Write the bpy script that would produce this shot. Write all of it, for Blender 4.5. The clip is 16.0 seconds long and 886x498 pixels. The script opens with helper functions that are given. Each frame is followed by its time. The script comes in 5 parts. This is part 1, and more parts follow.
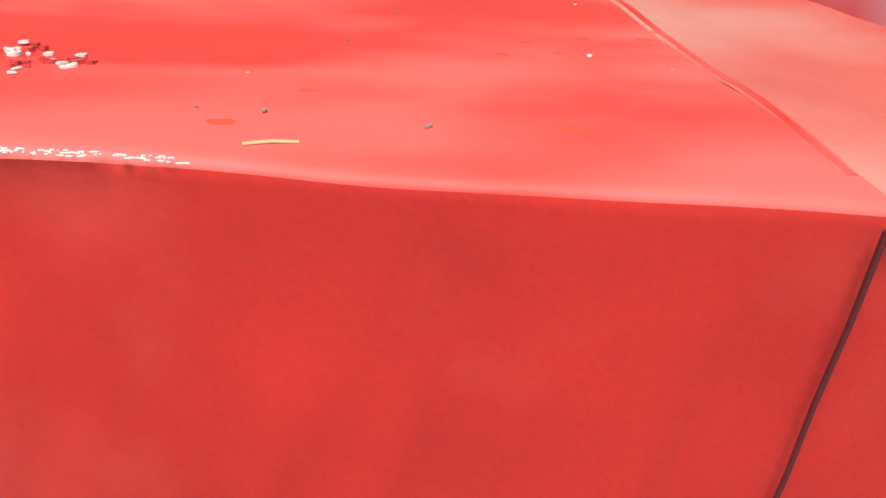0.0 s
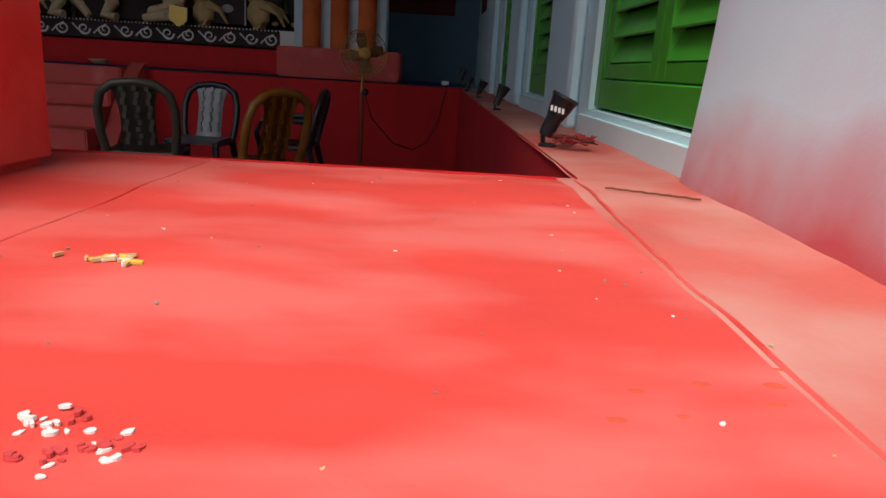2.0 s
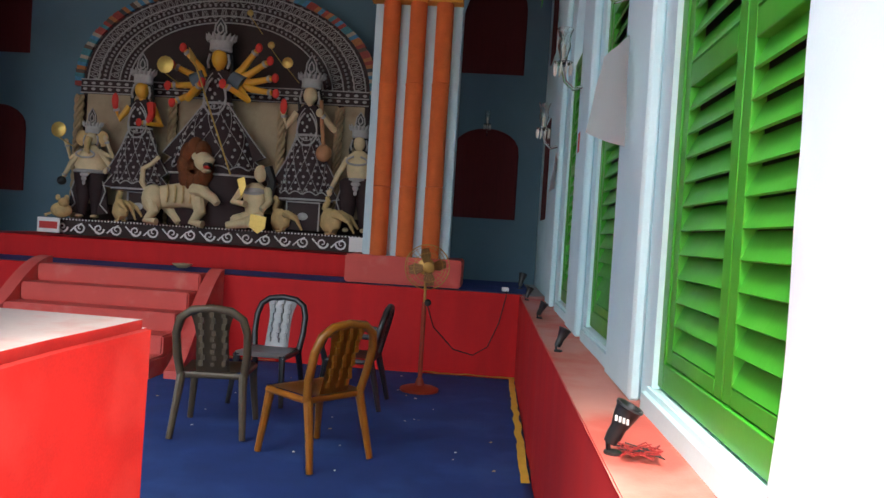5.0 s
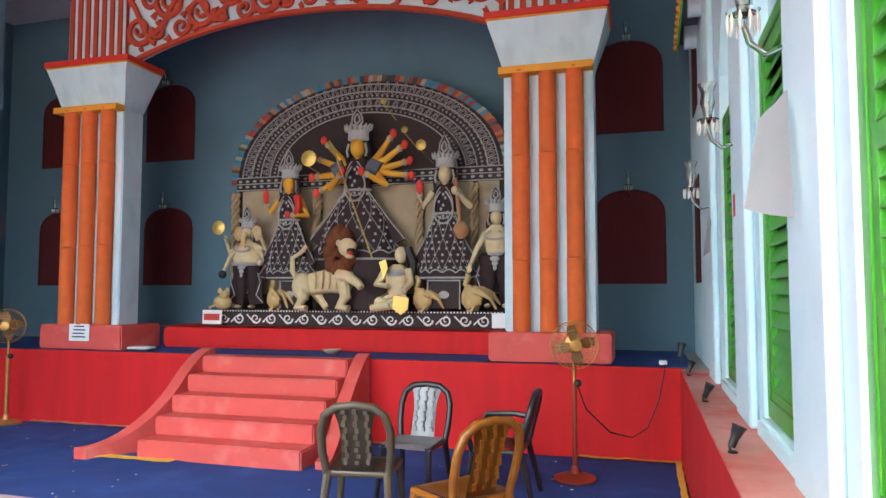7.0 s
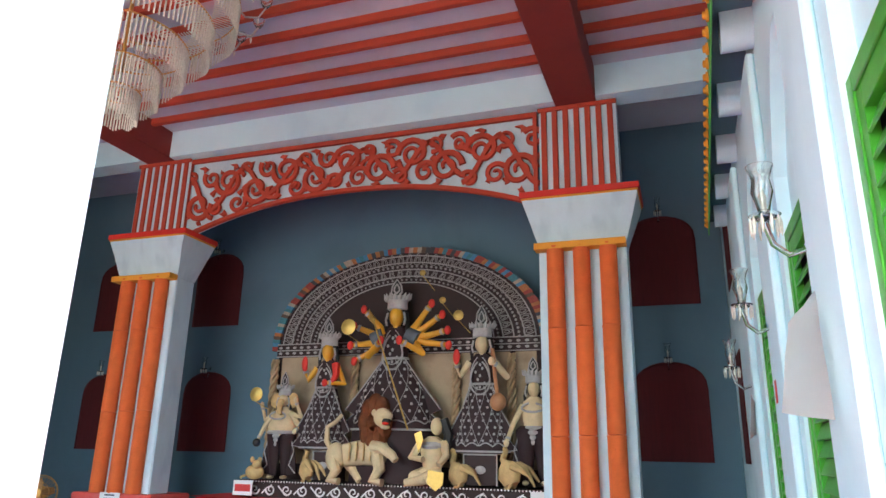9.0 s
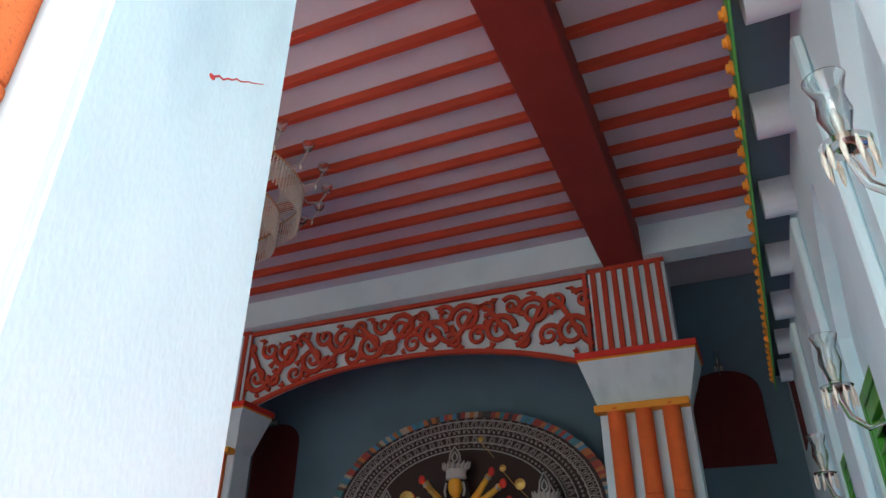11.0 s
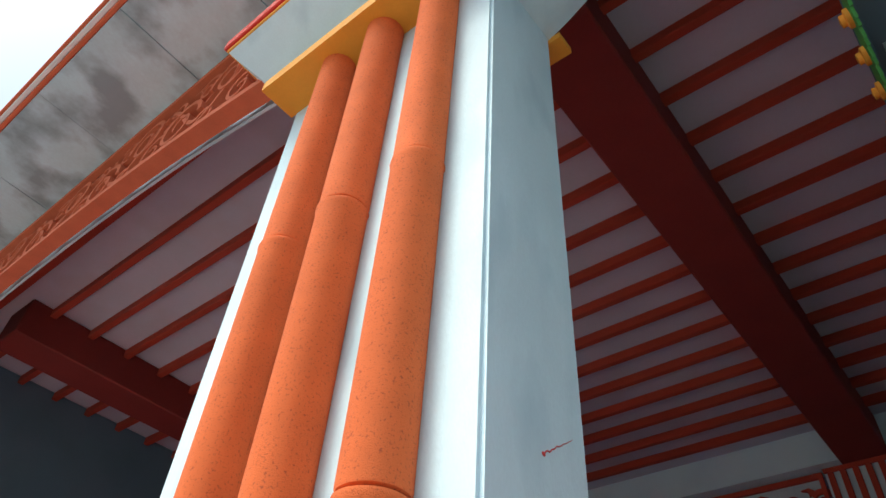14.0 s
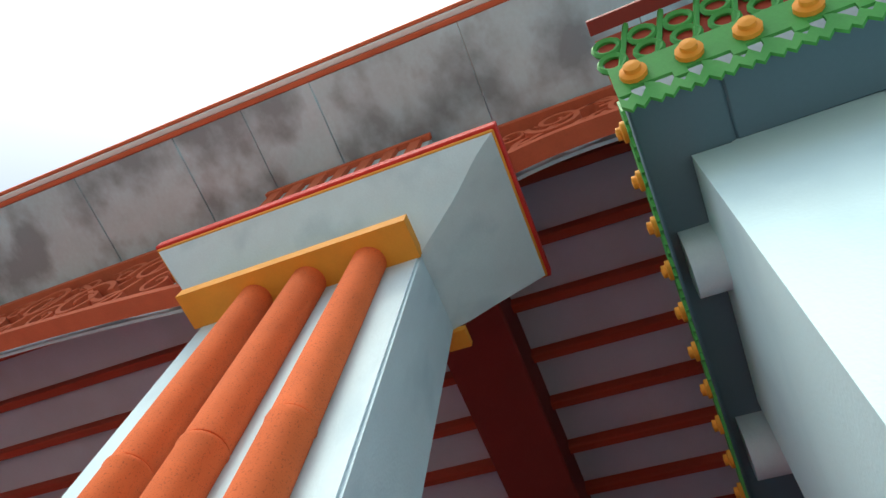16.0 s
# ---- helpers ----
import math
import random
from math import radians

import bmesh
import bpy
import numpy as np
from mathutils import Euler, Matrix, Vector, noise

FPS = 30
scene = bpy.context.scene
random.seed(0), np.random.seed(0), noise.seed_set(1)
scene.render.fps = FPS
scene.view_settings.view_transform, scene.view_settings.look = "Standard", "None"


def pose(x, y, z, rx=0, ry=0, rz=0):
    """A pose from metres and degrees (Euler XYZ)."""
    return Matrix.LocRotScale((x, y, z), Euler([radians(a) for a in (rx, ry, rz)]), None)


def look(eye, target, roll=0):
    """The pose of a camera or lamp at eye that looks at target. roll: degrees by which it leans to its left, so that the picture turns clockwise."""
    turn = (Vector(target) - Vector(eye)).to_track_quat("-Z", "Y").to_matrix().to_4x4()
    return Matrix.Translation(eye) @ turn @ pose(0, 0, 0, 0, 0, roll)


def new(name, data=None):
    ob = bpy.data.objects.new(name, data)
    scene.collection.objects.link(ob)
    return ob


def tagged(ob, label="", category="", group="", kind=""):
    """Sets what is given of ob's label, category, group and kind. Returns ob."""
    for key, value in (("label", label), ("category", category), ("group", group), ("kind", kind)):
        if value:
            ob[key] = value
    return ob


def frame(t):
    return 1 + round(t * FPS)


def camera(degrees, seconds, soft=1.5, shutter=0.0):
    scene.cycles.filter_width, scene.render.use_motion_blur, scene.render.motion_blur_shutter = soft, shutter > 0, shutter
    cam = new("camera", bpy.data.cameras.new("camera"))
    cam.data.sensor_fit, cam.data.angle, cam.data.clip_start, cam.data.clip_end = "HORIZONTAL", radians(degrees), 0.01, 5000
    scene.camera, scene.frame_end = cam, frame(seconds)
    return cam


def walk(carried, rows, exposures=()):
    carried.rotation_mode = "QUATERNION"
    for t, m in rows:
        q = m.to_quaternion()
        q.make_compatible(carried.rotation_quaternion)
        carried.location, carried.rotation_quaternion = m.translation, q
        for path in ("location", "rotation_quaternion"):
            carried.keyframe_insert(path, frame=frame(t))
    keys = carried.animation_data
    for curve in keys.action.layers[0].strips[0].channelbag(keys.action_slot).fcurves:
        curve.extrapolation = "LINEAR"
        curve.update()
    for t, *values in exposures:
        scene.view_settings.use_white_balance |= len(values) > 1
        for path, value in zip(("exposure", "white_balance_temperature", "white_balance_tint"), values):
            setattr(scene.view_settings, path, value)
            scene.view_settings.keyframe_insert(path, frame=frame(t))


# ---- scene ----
cam = camera(65.5, 16.0)
PATH = [
    (0, (0.201, 0.562, 1.056), (0.365, 2.287, 0.056), 3.2),
    (0.5, (0.187, 0.635, 1.033), (0.356, 2.416, 0.139), 3.5),
    (1, (0.168, 0.663, 1.06), (0.279, 2.515, 0.315), 3.7),
    (1.5, (0.161, 0.68, 1.091), (0.244, 2.579, 0.468), 3.6),
    (2, (0.158, 0.685, 1.133), (0.218, 2.619, 0.626), 3.5),
    (2.5, (0.145, 0.686, 1.184), (0.138, 2.651, 0.81), 3.4),
    (3, (0.139, 0.682, 1.246), (0.102, 2.661, 0.961), 2.5),
    (3.5, (0.125, 0.617, 1.33), (0.03, 2.602, 1.105), 0.8),
    (3.7, (0.13, 0.594, 1.364), (0.022, 2.582, 1.172), 1.3),
    (5.8, (0.061, 0.805, 1.62), (-0.078, 2.8, 1.616), 4.1),
    (6, (0.016, 0.837, 1.632), (-0.176, 2.828, 1.636), 3.2),
    (6.5, (0.079, 0.893, 1.622), (-0.352, 2.845, 1.693), 2.2),
    (7, (0.126, 0.939, 1.707), (-0.43, 2.857, 1.829), -0.0),
    (7.5, (0.121, 0.911, 1.721), (-0.538, 2.786, 1.948), 0.0),
    (8, (0.152, 0.906, 1.732), (-0.513, 2.75, 2.127), 0.5),
    (8.5, (0.145, 0.84, 1.818), (-0.4775, 2.6825, 2.287), 1.05),
    (9, (0.165, 0.822, 1.835), (-0.473, 2.629, 2.406), 1.2),
    (9.5, (0.173, 0.798, 1.855), (-0.429, 2.546, 2.62), 1.4),
    (9.7, (0.139, 0.786, 1.842), (-0.453, 2.51, 2.665), 1.9),
    (11.8, (0.154, 0.47, 1.966), (-0.705, 1.978, 2.96), 0.2),
    (12, (0.143, 0.418, 1.97), (-0.801, 1.904, 2.919), 1.3),
    (12.5, (0.111, 0.313, 1.968), (-0.928, 1.716, 2.944), 1.6),
    (13, (0.084, 0.233, 1.996), (-0.957, 1.551, 3.082), 2.6),
    (13.5, (0.08, 0.178, 2.021), (-0.903, 1.415, 3.248), 2.9),
    (14, (0.133, 0.107, 2.05), (-0.835, 1.175, 3.437), 4.8),
    (14.5, (0.179, 0.036, 2.04), (-0.74, 0.897, 3.593), 9.3),
    (15, (0.22, 0.01, 2.027), (-0.635, 0.7, 3.698), 14.7),
    (15.5, (0.245, -0.022, 2.036), (-0.476, 0.587, 3.8), 17.7),
    (16, (0.288, -0.008, 2.043), (-0.215, 0.696, 3.846), 15.0),
]
walk(cam, [(t, look(e, g, r)) for t, e, g, r in PATH],
     exposures=[(0, 0.35, 6500, 6), (1.5, 0.1, 6500, 6), (2.5, 0.7, 6500, 6), (3.5, 1.45, 6500, 4), (5.8, 2.75, 6500, 0), (7, 3.4, 6500, 0), (9.7, 3.35, 6500, 0), (11.8, 1.3, 6500, 0), (12.5, 0.8, 6500, 0), (13.5, 0.85, 6500, 0), (14.5, 0.75, 6500, 0), (16, 0.65, 6500, 0)])

# ---- light ----
world = bpy.data.worlds.new("sky")
scene.world = world
world.use_nodes = True
wn = world.node_tree.nodes
sky = wn.new("ShaderNodeTexSky")
sky.sky_type = "NISHITA"
sky.sun_disc = False
sky.sun_elevation, sky.sun_rotation = radians(63), radians(204)
sky.air_density, sky.dust_density, sky.ozone_density = 1.0, 5.0, 1.0
wn["Background"].inputs[1].default_value = 0.15
world.node_tree.links.new(sky.outputs[0], wn["Background"].inputs[0])
sun_data = bpy.data.lights.new("sun", "SUN")
sun_data.energy, sun_data.angle, sun_data.color = 2.2, radians(16), (1, 0.96, 0.92)
sun = new("sun", sun_data)
sun.matrix_world = look((0, 0, 20), (3.5, 8, 20 - 17))

# ---- materials ----
def material(name, col, rough=0.7, metal=0.0, var=0.12, scale=6.0, fine=60.0, bump=0.15, stain=None, stain_amt=0.0, stain_scale=1.5, stain_lo=0.52, sat=0.0, trans=0.0, stretch=(1, 1, 1), rand=0.0):
    m = bpy.data.materials.new(name)
    m.use_nodes = True
    n, l = m.node_tree.nodes, m.node_tree.links
    b = n["Principled BSDF"]
    b.inputs["Roughness"].default_value, b.inputs["Metallic"].default_value = rough, metal
    tc = n.new("ShaderNodeTexCoord")
    mp = n.new("ShaderNodeMapping")
    mp.inputs["Scale"].default_value = stretch
    l.new(tc.outputs["Object"], mp.inputs[0])
    big, small = n.new("ShaderNodeTexNoise"), n.new("ShaderNodeTexNoise")
    for t, s, d in ((big, scale, 5.0), (small, fine, 3.0)):
        t.inputs["Scale"].default_value, t.inputs["Detail"].default_value = s, d
        l.new(mp.outputs[0], t.inputs[0])
    mix = n.new("ShaderNodeMix")
    mix.data_type = "RGBA"
    mix.inputs["A"].default_value = (*[max(0, c * (1 - var * 2)) for c in col], 1)
    mix.inputs["B"].default_value = (*[min(1, c * (1 + var * 1.6) + sat * var) for c in col], 1)
    add = n.new("ShaderNodeMath")
    add.operation = "MULTIPLY_ADD"
    add.inputs[1].default_value = 0.3
    l.new(small.outputs[0], add.inputs[0])
    sc = n.new("ShaderNodeMath")
    sc.operation = "MULTIPLY"
    sc.inputs[1].default_value = 0.7
    l.new(big.outputs[0], sc.inputs[0])
    l.new(sc.outputs[0], add.inputs[2])
    l.new(add.outputs[0], mix.inputs["Factor"])
    colour = mix.outputs["Result"]
    if stain:
        st, rp = n.new("ShaderNodeTexNoise"), n.new("ShaderNodeValToRGB")
        st.inputs["Scale"].default_value, st.inputs["Detail"].default_value = stain_scale, 7
        l.new(mp.outputs[0], st.inputs[0])
        rp.color_ramp.elements[0].position, rp.color_ramp.elements[1].position = stain_lo, stain_lo + 0.16
        rp.color_ramp.elements[0].color, rp.color_ramp.elements[1].color = (0, 0, 0, 1), (stain_amt, stain_amt, stain_amt, 1)
        l.new(st.outputs[0], rp.inputs[0])
        m2 = n.new("ShaderNodeMix")
        m2.data_type = "RGBA"
        l.new(rp.outputs[0], m2.inputs["Factor"])
        l.new(colour, m2.inputs["A"])
        m2.inputs["B"].default_value = (*stain, 1)
        colour = m2.outputs["Result"]
    if rand:
        oi, hs = n.new("ShaderNodeObjectInfo"), n.new("ShaderNodeHueSaturation")
        mr = n.new("ShaderNodeMapRange")
        mr.inputs["To Min"].default_value, mr.inputs["To Max"].default_value = 1 - rand, 1 + rand
        l.new(oi.outputs["Random"], mr.inputs["Value"])
        l.new(mr.outputs[0], hs.inputs["Value"])
        l.new(colour, hs.inputs["Color"])
        colour = hs.outputs[0]
    l.new(colour, b.inputs["Base Color"])
    if trans:
        b.inputs["Transmission Weight"].default_value = trans
    if bump:
        bp = n.new("ShaderNodeBump")
        bp.inputs["Strength"].default_value, bp.inputs["Distance"].default_value = bump, 0.01
        l.new(add.outputs[0], bp.inputs["Height"])
        l.new(bp.outputs[0], b.inputs["Normal"])
    return m


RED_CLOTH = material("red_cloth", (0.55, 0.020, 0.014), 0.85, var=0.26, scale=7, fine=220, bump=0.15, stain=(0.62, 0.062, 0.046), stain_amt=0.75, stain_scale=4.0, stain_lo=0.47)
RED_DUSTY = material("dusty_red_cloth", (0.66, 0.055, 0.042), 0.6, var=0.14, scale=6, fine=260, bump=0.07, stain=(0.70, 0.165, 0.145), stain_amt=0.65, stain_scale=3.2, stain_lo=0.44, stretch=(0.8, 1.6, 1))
RED_WALL = material("red_drape", (0.62, 0.008, 0.012), 0.8, var=0.16, scale=2, fine=150, bump=0.12, stretch=(3, 3, 0.4))
RED_PAINT = material("faded_red_paint", (0.66, 0.09, 0.075), 0.7, var=0.1, scale=4, fine=70, bump=0.12, stain=(0.7, 0.2, 0.17), stain_amt=0.7, stain_scale=3)
MAROON = material("maroon_cloth", (0.10, 0.008, 0.01), 0.85, var=0.2, scale=5, fine=120, stretch=(6, 6, 0.6))
BEAM = material("beam_red_paint", (0.22, 0.025, 0.018), 0.75, var=0.12, scale=3, fine=40, bump=0.2)
JOIST = material("joist_red_paint", (0.42, 0.055, 0.025), 0.75, var=0.15, scale=3, fine=40, bump=0.2)
# fine dark specks: the shade inside the clay's pores, put into the colour
ORANGE = material("orange_painted_clay", (0.74, 0.15, 0.035), 0.9, var=0.13, scale=7, fine=330, bump=0.8, stain=(0.30, 0.045, 0.015), stain_amt=0.75, stain_scale=150, stain_lo=0.565, rand=0.05)
YELLOW = material("yellow_paint", (0.78, 0.33, 0.03), 0.7, var=0.1, scale=6, fine=80)
BRIGHT_RED = material("bright_red_trim", (0.65, 0.03, 0.02), 0.6, var=0.1)
PALE_BLUE = material("pale_blue_cloth_cover", (0.58, 0.73, 0.79), 0.75, var=0.09, scale=4, fine=90, bump=0.35, stain=(0.44, 0.59, 0.66), stain_amt=0.75, stain_scale=3.0, stretch=(1.4, 1.4, 0.6))
WALL_WHITE = material("pale_blue_limewash", (0.64, 0.86, 0.91), 0.85, var=0.05, scale=2.5, fine=70, bump=0.25, stain=(0.52, 0.74, 0.81), stain_amt=0.55, stain_scale=1.6)
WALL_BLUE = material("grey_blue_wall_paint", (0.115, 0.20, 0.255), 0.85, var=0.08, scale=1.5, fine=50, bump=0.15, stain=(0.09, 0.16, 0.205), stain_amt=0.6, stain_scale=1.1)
CEIL = material("ceiling_limewash", (0.56, 0.60, 0.68), 0.9, var=0.07, scale=2, fine=40, bump=0.2, stain=(0.50, 0.50, 0.54), stain_amt=0.5)
GREEN = material("green_gloss_paint", (0.055, 0.34, 0.025), 0.38, var=0.1, scale=8, fine=70, bump=0.12, stain=(0.10, 0.45, 0.05), stain_amt=0.4, stain_scale=6)
GREEN_TRIM = material("green_fretwork_paint", (0.06, 0.33, 0.06), 0.6, var=0.12, scale=10, fine=80)
BLUE_CARPET = material("blue_carpet", (0.012, 0.045, 0.21), 0.95, var=0.2, scale=3, fine=300, bump=0.3, stain=(0.03, 0.085, 0.28), stain_amt=0.6, stain_scale=1.5)
CONCRETE = material("concrete", (0.34, 0.33, 0.31), 0.85, var=0.15, scale=2, fine=40, bump=0.3)
METAL_EAVE = material("weathered_zinc_sheet", (0.52, 0.71, 0.78), 0.42, 0.2, var=0.16, scale=3, fine=40, bump=0.1, stain=(0.20, 0.25, 0.28), stain_amt=0.8, stain_scale=2.6, stain_lo=0.46, stretch=(1, 0.8, 1))
FRET = material("red_ochre_fretwork", (0.46, 0.055, 0.025), 0.75, var=0.15, scale=6, fine=80, bump=0.25)
FRET_ORANGE = material("orange_fretwork", (0.62, 0.14, 0.06), 0.8, var=0.15, scale=6, fine=80, bump=0.3)
DARK_PANEL = material("dark_maroon_panel", (0.026, 0.010, 0.009), 0.7, var=0.2, scale=12, fine=120)
SILVER = material("silver_paper_ornament", (0.40, 0.385, 0.37), 0.6, 0.0, var=0.2, scale=20, fine=120)
CREAM = material("cream_clay", (0.66, 0.52, 0.30), 0.65, var=0.2, scale=8, fine=60, bump=0.2)
SKIN = material("yellow_painted_clay", (0.72, 0.36, 0.03), 0.45, var=0.1, scale=8, fine=60, bump=0.1)
PINKISH = material("pale_pink_painted_clay", (0.72, 0.55, 0.45), 0.5, var=0.1, scale=8, fine=60, bump=0.1)
BROWN = material("brown_jute_hair", (0.16, 0.045, 0.012), 0.9, var=0.3, scale=18, fine=140, bump=0.6)
BLACK = material("black_paint", (0.015, 0.014, 0.014), 0.5, var=0.2)
ROBE_CLOTH = material("dark_maroon_robe", (0.026, 0.009, 0.010), 0.75, var=0.25, scale=14, fine=120)
TAN = material("tan_painted_board", (0.40, 0.31, 0.20), 0.8, var=0.2, scale=4, fine=60, stain=(0.22, 0.15, 0.09), stain_amt=0.6, stain_scale=3)
GOURD = material("ochre_gourd", (0.42, 0.20, 0.09), 0.6, var=0.25, scale=14, fine=80)
STEEL_BLUE = material("grey_blue_sleeve", (0.10, 0.12, 0.15), 0.6, var=0.25, scale=14)
OCHRE_CREAM = material("shaded_cream_clay", (0.58, 0.40, 0.17), 0.7, var=0.28, scale=14, fine=70, bump=0.25)
GOLD = material("gold_foil", (0.60, 0.42, 0.12), 0.45, 0.7, var=0.15, scale=25)
PAPER = material("white_paper", (0.80, 0.79, 0.78), 0.8, var=0.03, scale=4, fine=50, bump=0.08)
INK = material("dark_ink", (0.05, 0.05, 0.06), 0.8, var=0.1)
INK_RED = material("red_print", (0.55, 0.05, 0.05), 0.8, var=0.1)
PL_DARK = material("dark_olive_brown_plastic", (0.10, 0.072, 0.042), 0.35, var=0.25, scale=20, fine=150, bump=0.1)
PL_GREY = material("silver_grey_plastic", (0.42, 0.42, 0.42), 0.3, 0.3, var=0.15, scale=25, fine=150, bump=0.1)
PL_ORANGE = material("amber_brown_plastic", (0.32, 0.115, 0.012), 0.3, var=0.3, scale=8, fine=100, bump=0.1)
PL_BLACK = material("black_plastic", (0.02, 0.02, 0.022), 0.3, var=0.15, scale=25, fine=150, bump=0.1)
FAN_RED = material("rusty_red_enamel", (0.35, 0.05, 0.02), 0.45, 0.1, var=0.2, scale=10)
FAN_GOLD = material("brass_wire", (0.55, 0.30, 0.08), 0.4, 0.6, var=0.2, scale=20)
BLADE = material("tarnished_fan_blade", (0.24, 0.12, 0.04), 0.5, 0.3, var=0.2, scale=20)
GLASS = material("cut_glass", (0.93, 0.95, 0.93), 0.04, var=0.0, bump=0.0, trans=1.0)
CRYSTAL = material("hanging_crystal_beads", (0.72, 0.72, 0.62), 0.25, 0.1, var=0.2, scale=60, bump=0.3)
DEBRIS_W = material("pale_peeled_flakes", (0.78, 0.72, 0.66), 0.8, var=0.15, scale=60)
STRAW = material("straw_debris", (0.60, 0.42, 0.20), 0.85, var=0.2, scale=60)
STAIN_O = material("orange_brown_stained_cloth", (0.60, 0.075, 0.035), 0.7, var=0.15, scale=20, fine=200, bump=0.05)
YEL_CLOTH = material("yellow_cloth", (0.75, 0.50, 0.06), 0.85, var=0.12)
LEAF = material("palm_leaf", (0.05, 0.10, 0.03), 0.6, var=0.3, scale=10)
EARTH = material("packed_earth", (0.27, 0.23, 0.19), 0.95, var=0.2, scale=1.5, fine=30, bump=0.4)
CABLE = material("black_cable", (0.02, 0.02, 0.02), 0.5, var=0.1)
WIRE_RED = material("red_wire", (0.30, 0.02, 0.02), 0.5, var=0.1)
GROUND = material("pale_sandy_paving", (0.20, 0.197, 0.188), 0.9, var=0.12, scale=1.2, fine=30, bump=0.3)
SUNLIT_DUST = material("sunlit_dust_on_red_cloth", (0.78, 0.60, 0.55), 0.85, var=0.12, scale=5, fine=150, bump=0.12, stain=(0.66, 0.18, 0.14), stain_amt=0.7, stain_scale=5, stain_lo=0.52)

# ---- building blocks ----
def box(bm, x0, x1, y0, y1, z0, z1, bev=0.0, seg=1):
    r = bmesh.ops.create_cube(bm, size=1, matrix=Matrix.LocRotScale(((x0 + x1) / 2, (y0 + y1) / 2, (z0 + z1) / 2), None, (x1 - x0, y1 - y0, z1 - z0)))
    if bev:
        es = {e for v in r["verts"] for e in v.link_edges}
        bmesh.ops.bevel(bm, geom=list(es), offset=bev, segments=seg, affect="EDGES")
    return bm


def bx(*a, **k):
    return box(bmesh.new(), *a, **k)


def prism(bm, pts, place, depth):
    """A flat outline in 2D, lifted by place(u, v, w), extruded from w=0 to w=depth."""
    lo = [bm.verts.new(place(u, v, 0)) for u, v in pts]
    hi = [bm.verts.new(place(u, v, depth)) for u, v in pts]
    n = len(pts)
    bm.faces.new(lo[::-1]), bm.faces.new(hi)
    for i in range(n):
        bm.faces.new((lo[i], lo[(i + 1) % n], hi[(i + 1) % n], hi[i]))
    return bm


def pipe(bm, pts, r, sides=6, r1=None, cap=True):
    """A round bar along points; r1: its radius at the far end."""
    pts = [Vector(p) for p in pts]
    rings = []
    n = len(pts)
    for i, p in enumerate(pts):
        d = (pts[min(i + 1, n - 1)] - pts[max(i - 1, 0)]).normalized()
        a = d.orthogonal().normalized() if i == 0 else (a - d * a.dot(d)).normalized()
        b = d.cross(a)
        rr = r if r1 is None else r + (r1 - r) * i / (n - 1)
        rings.append([bm.verts.new(p + (a * math.cos(2 * math.pi * k / sides) + b * math.sin(2 * math.pi * k / sides)) * rr) for k in range(sides)])
    for q, s in zip(rings, rings[1:]):
        for k in range(sides):
            bm.faces.new((q[k], q[(k + 1) % sides], s[(k + 1) % sides], s[k]))
    if cap:
        bm.faces.new(rings[0][::-1]), bm.faces.new(rings[-1])
    return bm


def lathe(bm, prof, at=(0, 0, 0), sides=16, m=None, squash=(1, 1)):
    """Turns a profile of (radius, height) round z."""
    m = m or Matrix.Translation(at)
    rings = [[bm.verts.new(m @ Vector((r * squash[0] * math.cos(2 * math.pi * k / sides), r * squash[1] * math.sin(2 * math.pi * k / sides), z))) for k in range(sides)] for r, z in prof]
    for q, s in zip(rings, rings[1:]):
        for k in range(sides):
            bm.faces.new((q[k], q[(k + 1) % sides], s[(k + 1) % sides], s[k]))
    bm.faces.new(rings[0][::-1]), bm.faces.new(rings[-1])
    return bm


def ball(bm, at, r, u=10, v=7, m=None):
    r = (r, r, r) if isinstance(r, (int, float)) else r
    bmesh.ops.create_uvsphere(bm, u_segments=u, v_segments=v, radius=1, matrix=(m or Matrix()) @ Matrix.LocRotScale(at, None, r))
    return bm


def grid(x0, x1, y0, y1, nx, ny, fz):
    bm = bmesh.new()
    vs = [[bm.verts.new((x0 + (x1 - x0) * i / nx, y0 + (y1 - y0) * j / ny, fz(x0 + (x1 - x0) * i / nx, y0 + (y1 - y0) * j / ny))) for j in range(ny + 1)] for i in range(nx + 1)]
    for i in range(nx):
        for j in range(ny):
            bm.faces.new((vs[i][j], vs[i + 1][j], vs[i + 1][j + 1], vs[i][j + 1]))
    return bm


def obj(name, bm, mats, smooth=True):
    bmesh.ops.recalc_face_normals(bm, faces=bm.faces)
    me = bpy.data.meshes.new(name)
    bm.to_mesh(me)
    bm.free()
    for m in mats if isinstance(mats, (list, tuple)) else [mats]:
        me.materials.append(m)
    if smooth:
        me.shade_smooth()
        me.set_sharp_from_angle(angle=radians(38))
    return new(name, me)


def part(name, bm, mat, parent, label="", smooth=True):
    ob = obj(name, bm, mat, smooth)
    ob.parent = parent
    if label:
        tagged(ob, label)
    return ob


def thing(name, at, label, category, group="", turn=0, kind=""):
    ob = new(name)
    ob.matrix_basis = pose(*at, 0, 0, turn)
    return tagged(ob, label, category, group, kind)


def structure(name, bm, mat, label, category):
    return tagged(obj(name, bm, mat), label, category, kind="structure")


def swirl(cx, cz, r, turns, a0, sense, n=26):
    """Points of a scroll that winds in to its centre."""
    return [(cx + r * (1 - 0.82 * k / n) * math.cos(a0 + sense * turns * 2 * math.pi * k / n), cz + r * (1 - 0.82 * k / n) * math.sin(a0 + sense * turns * 2 * math.pi * k / n)) for k in range(n + 1)]


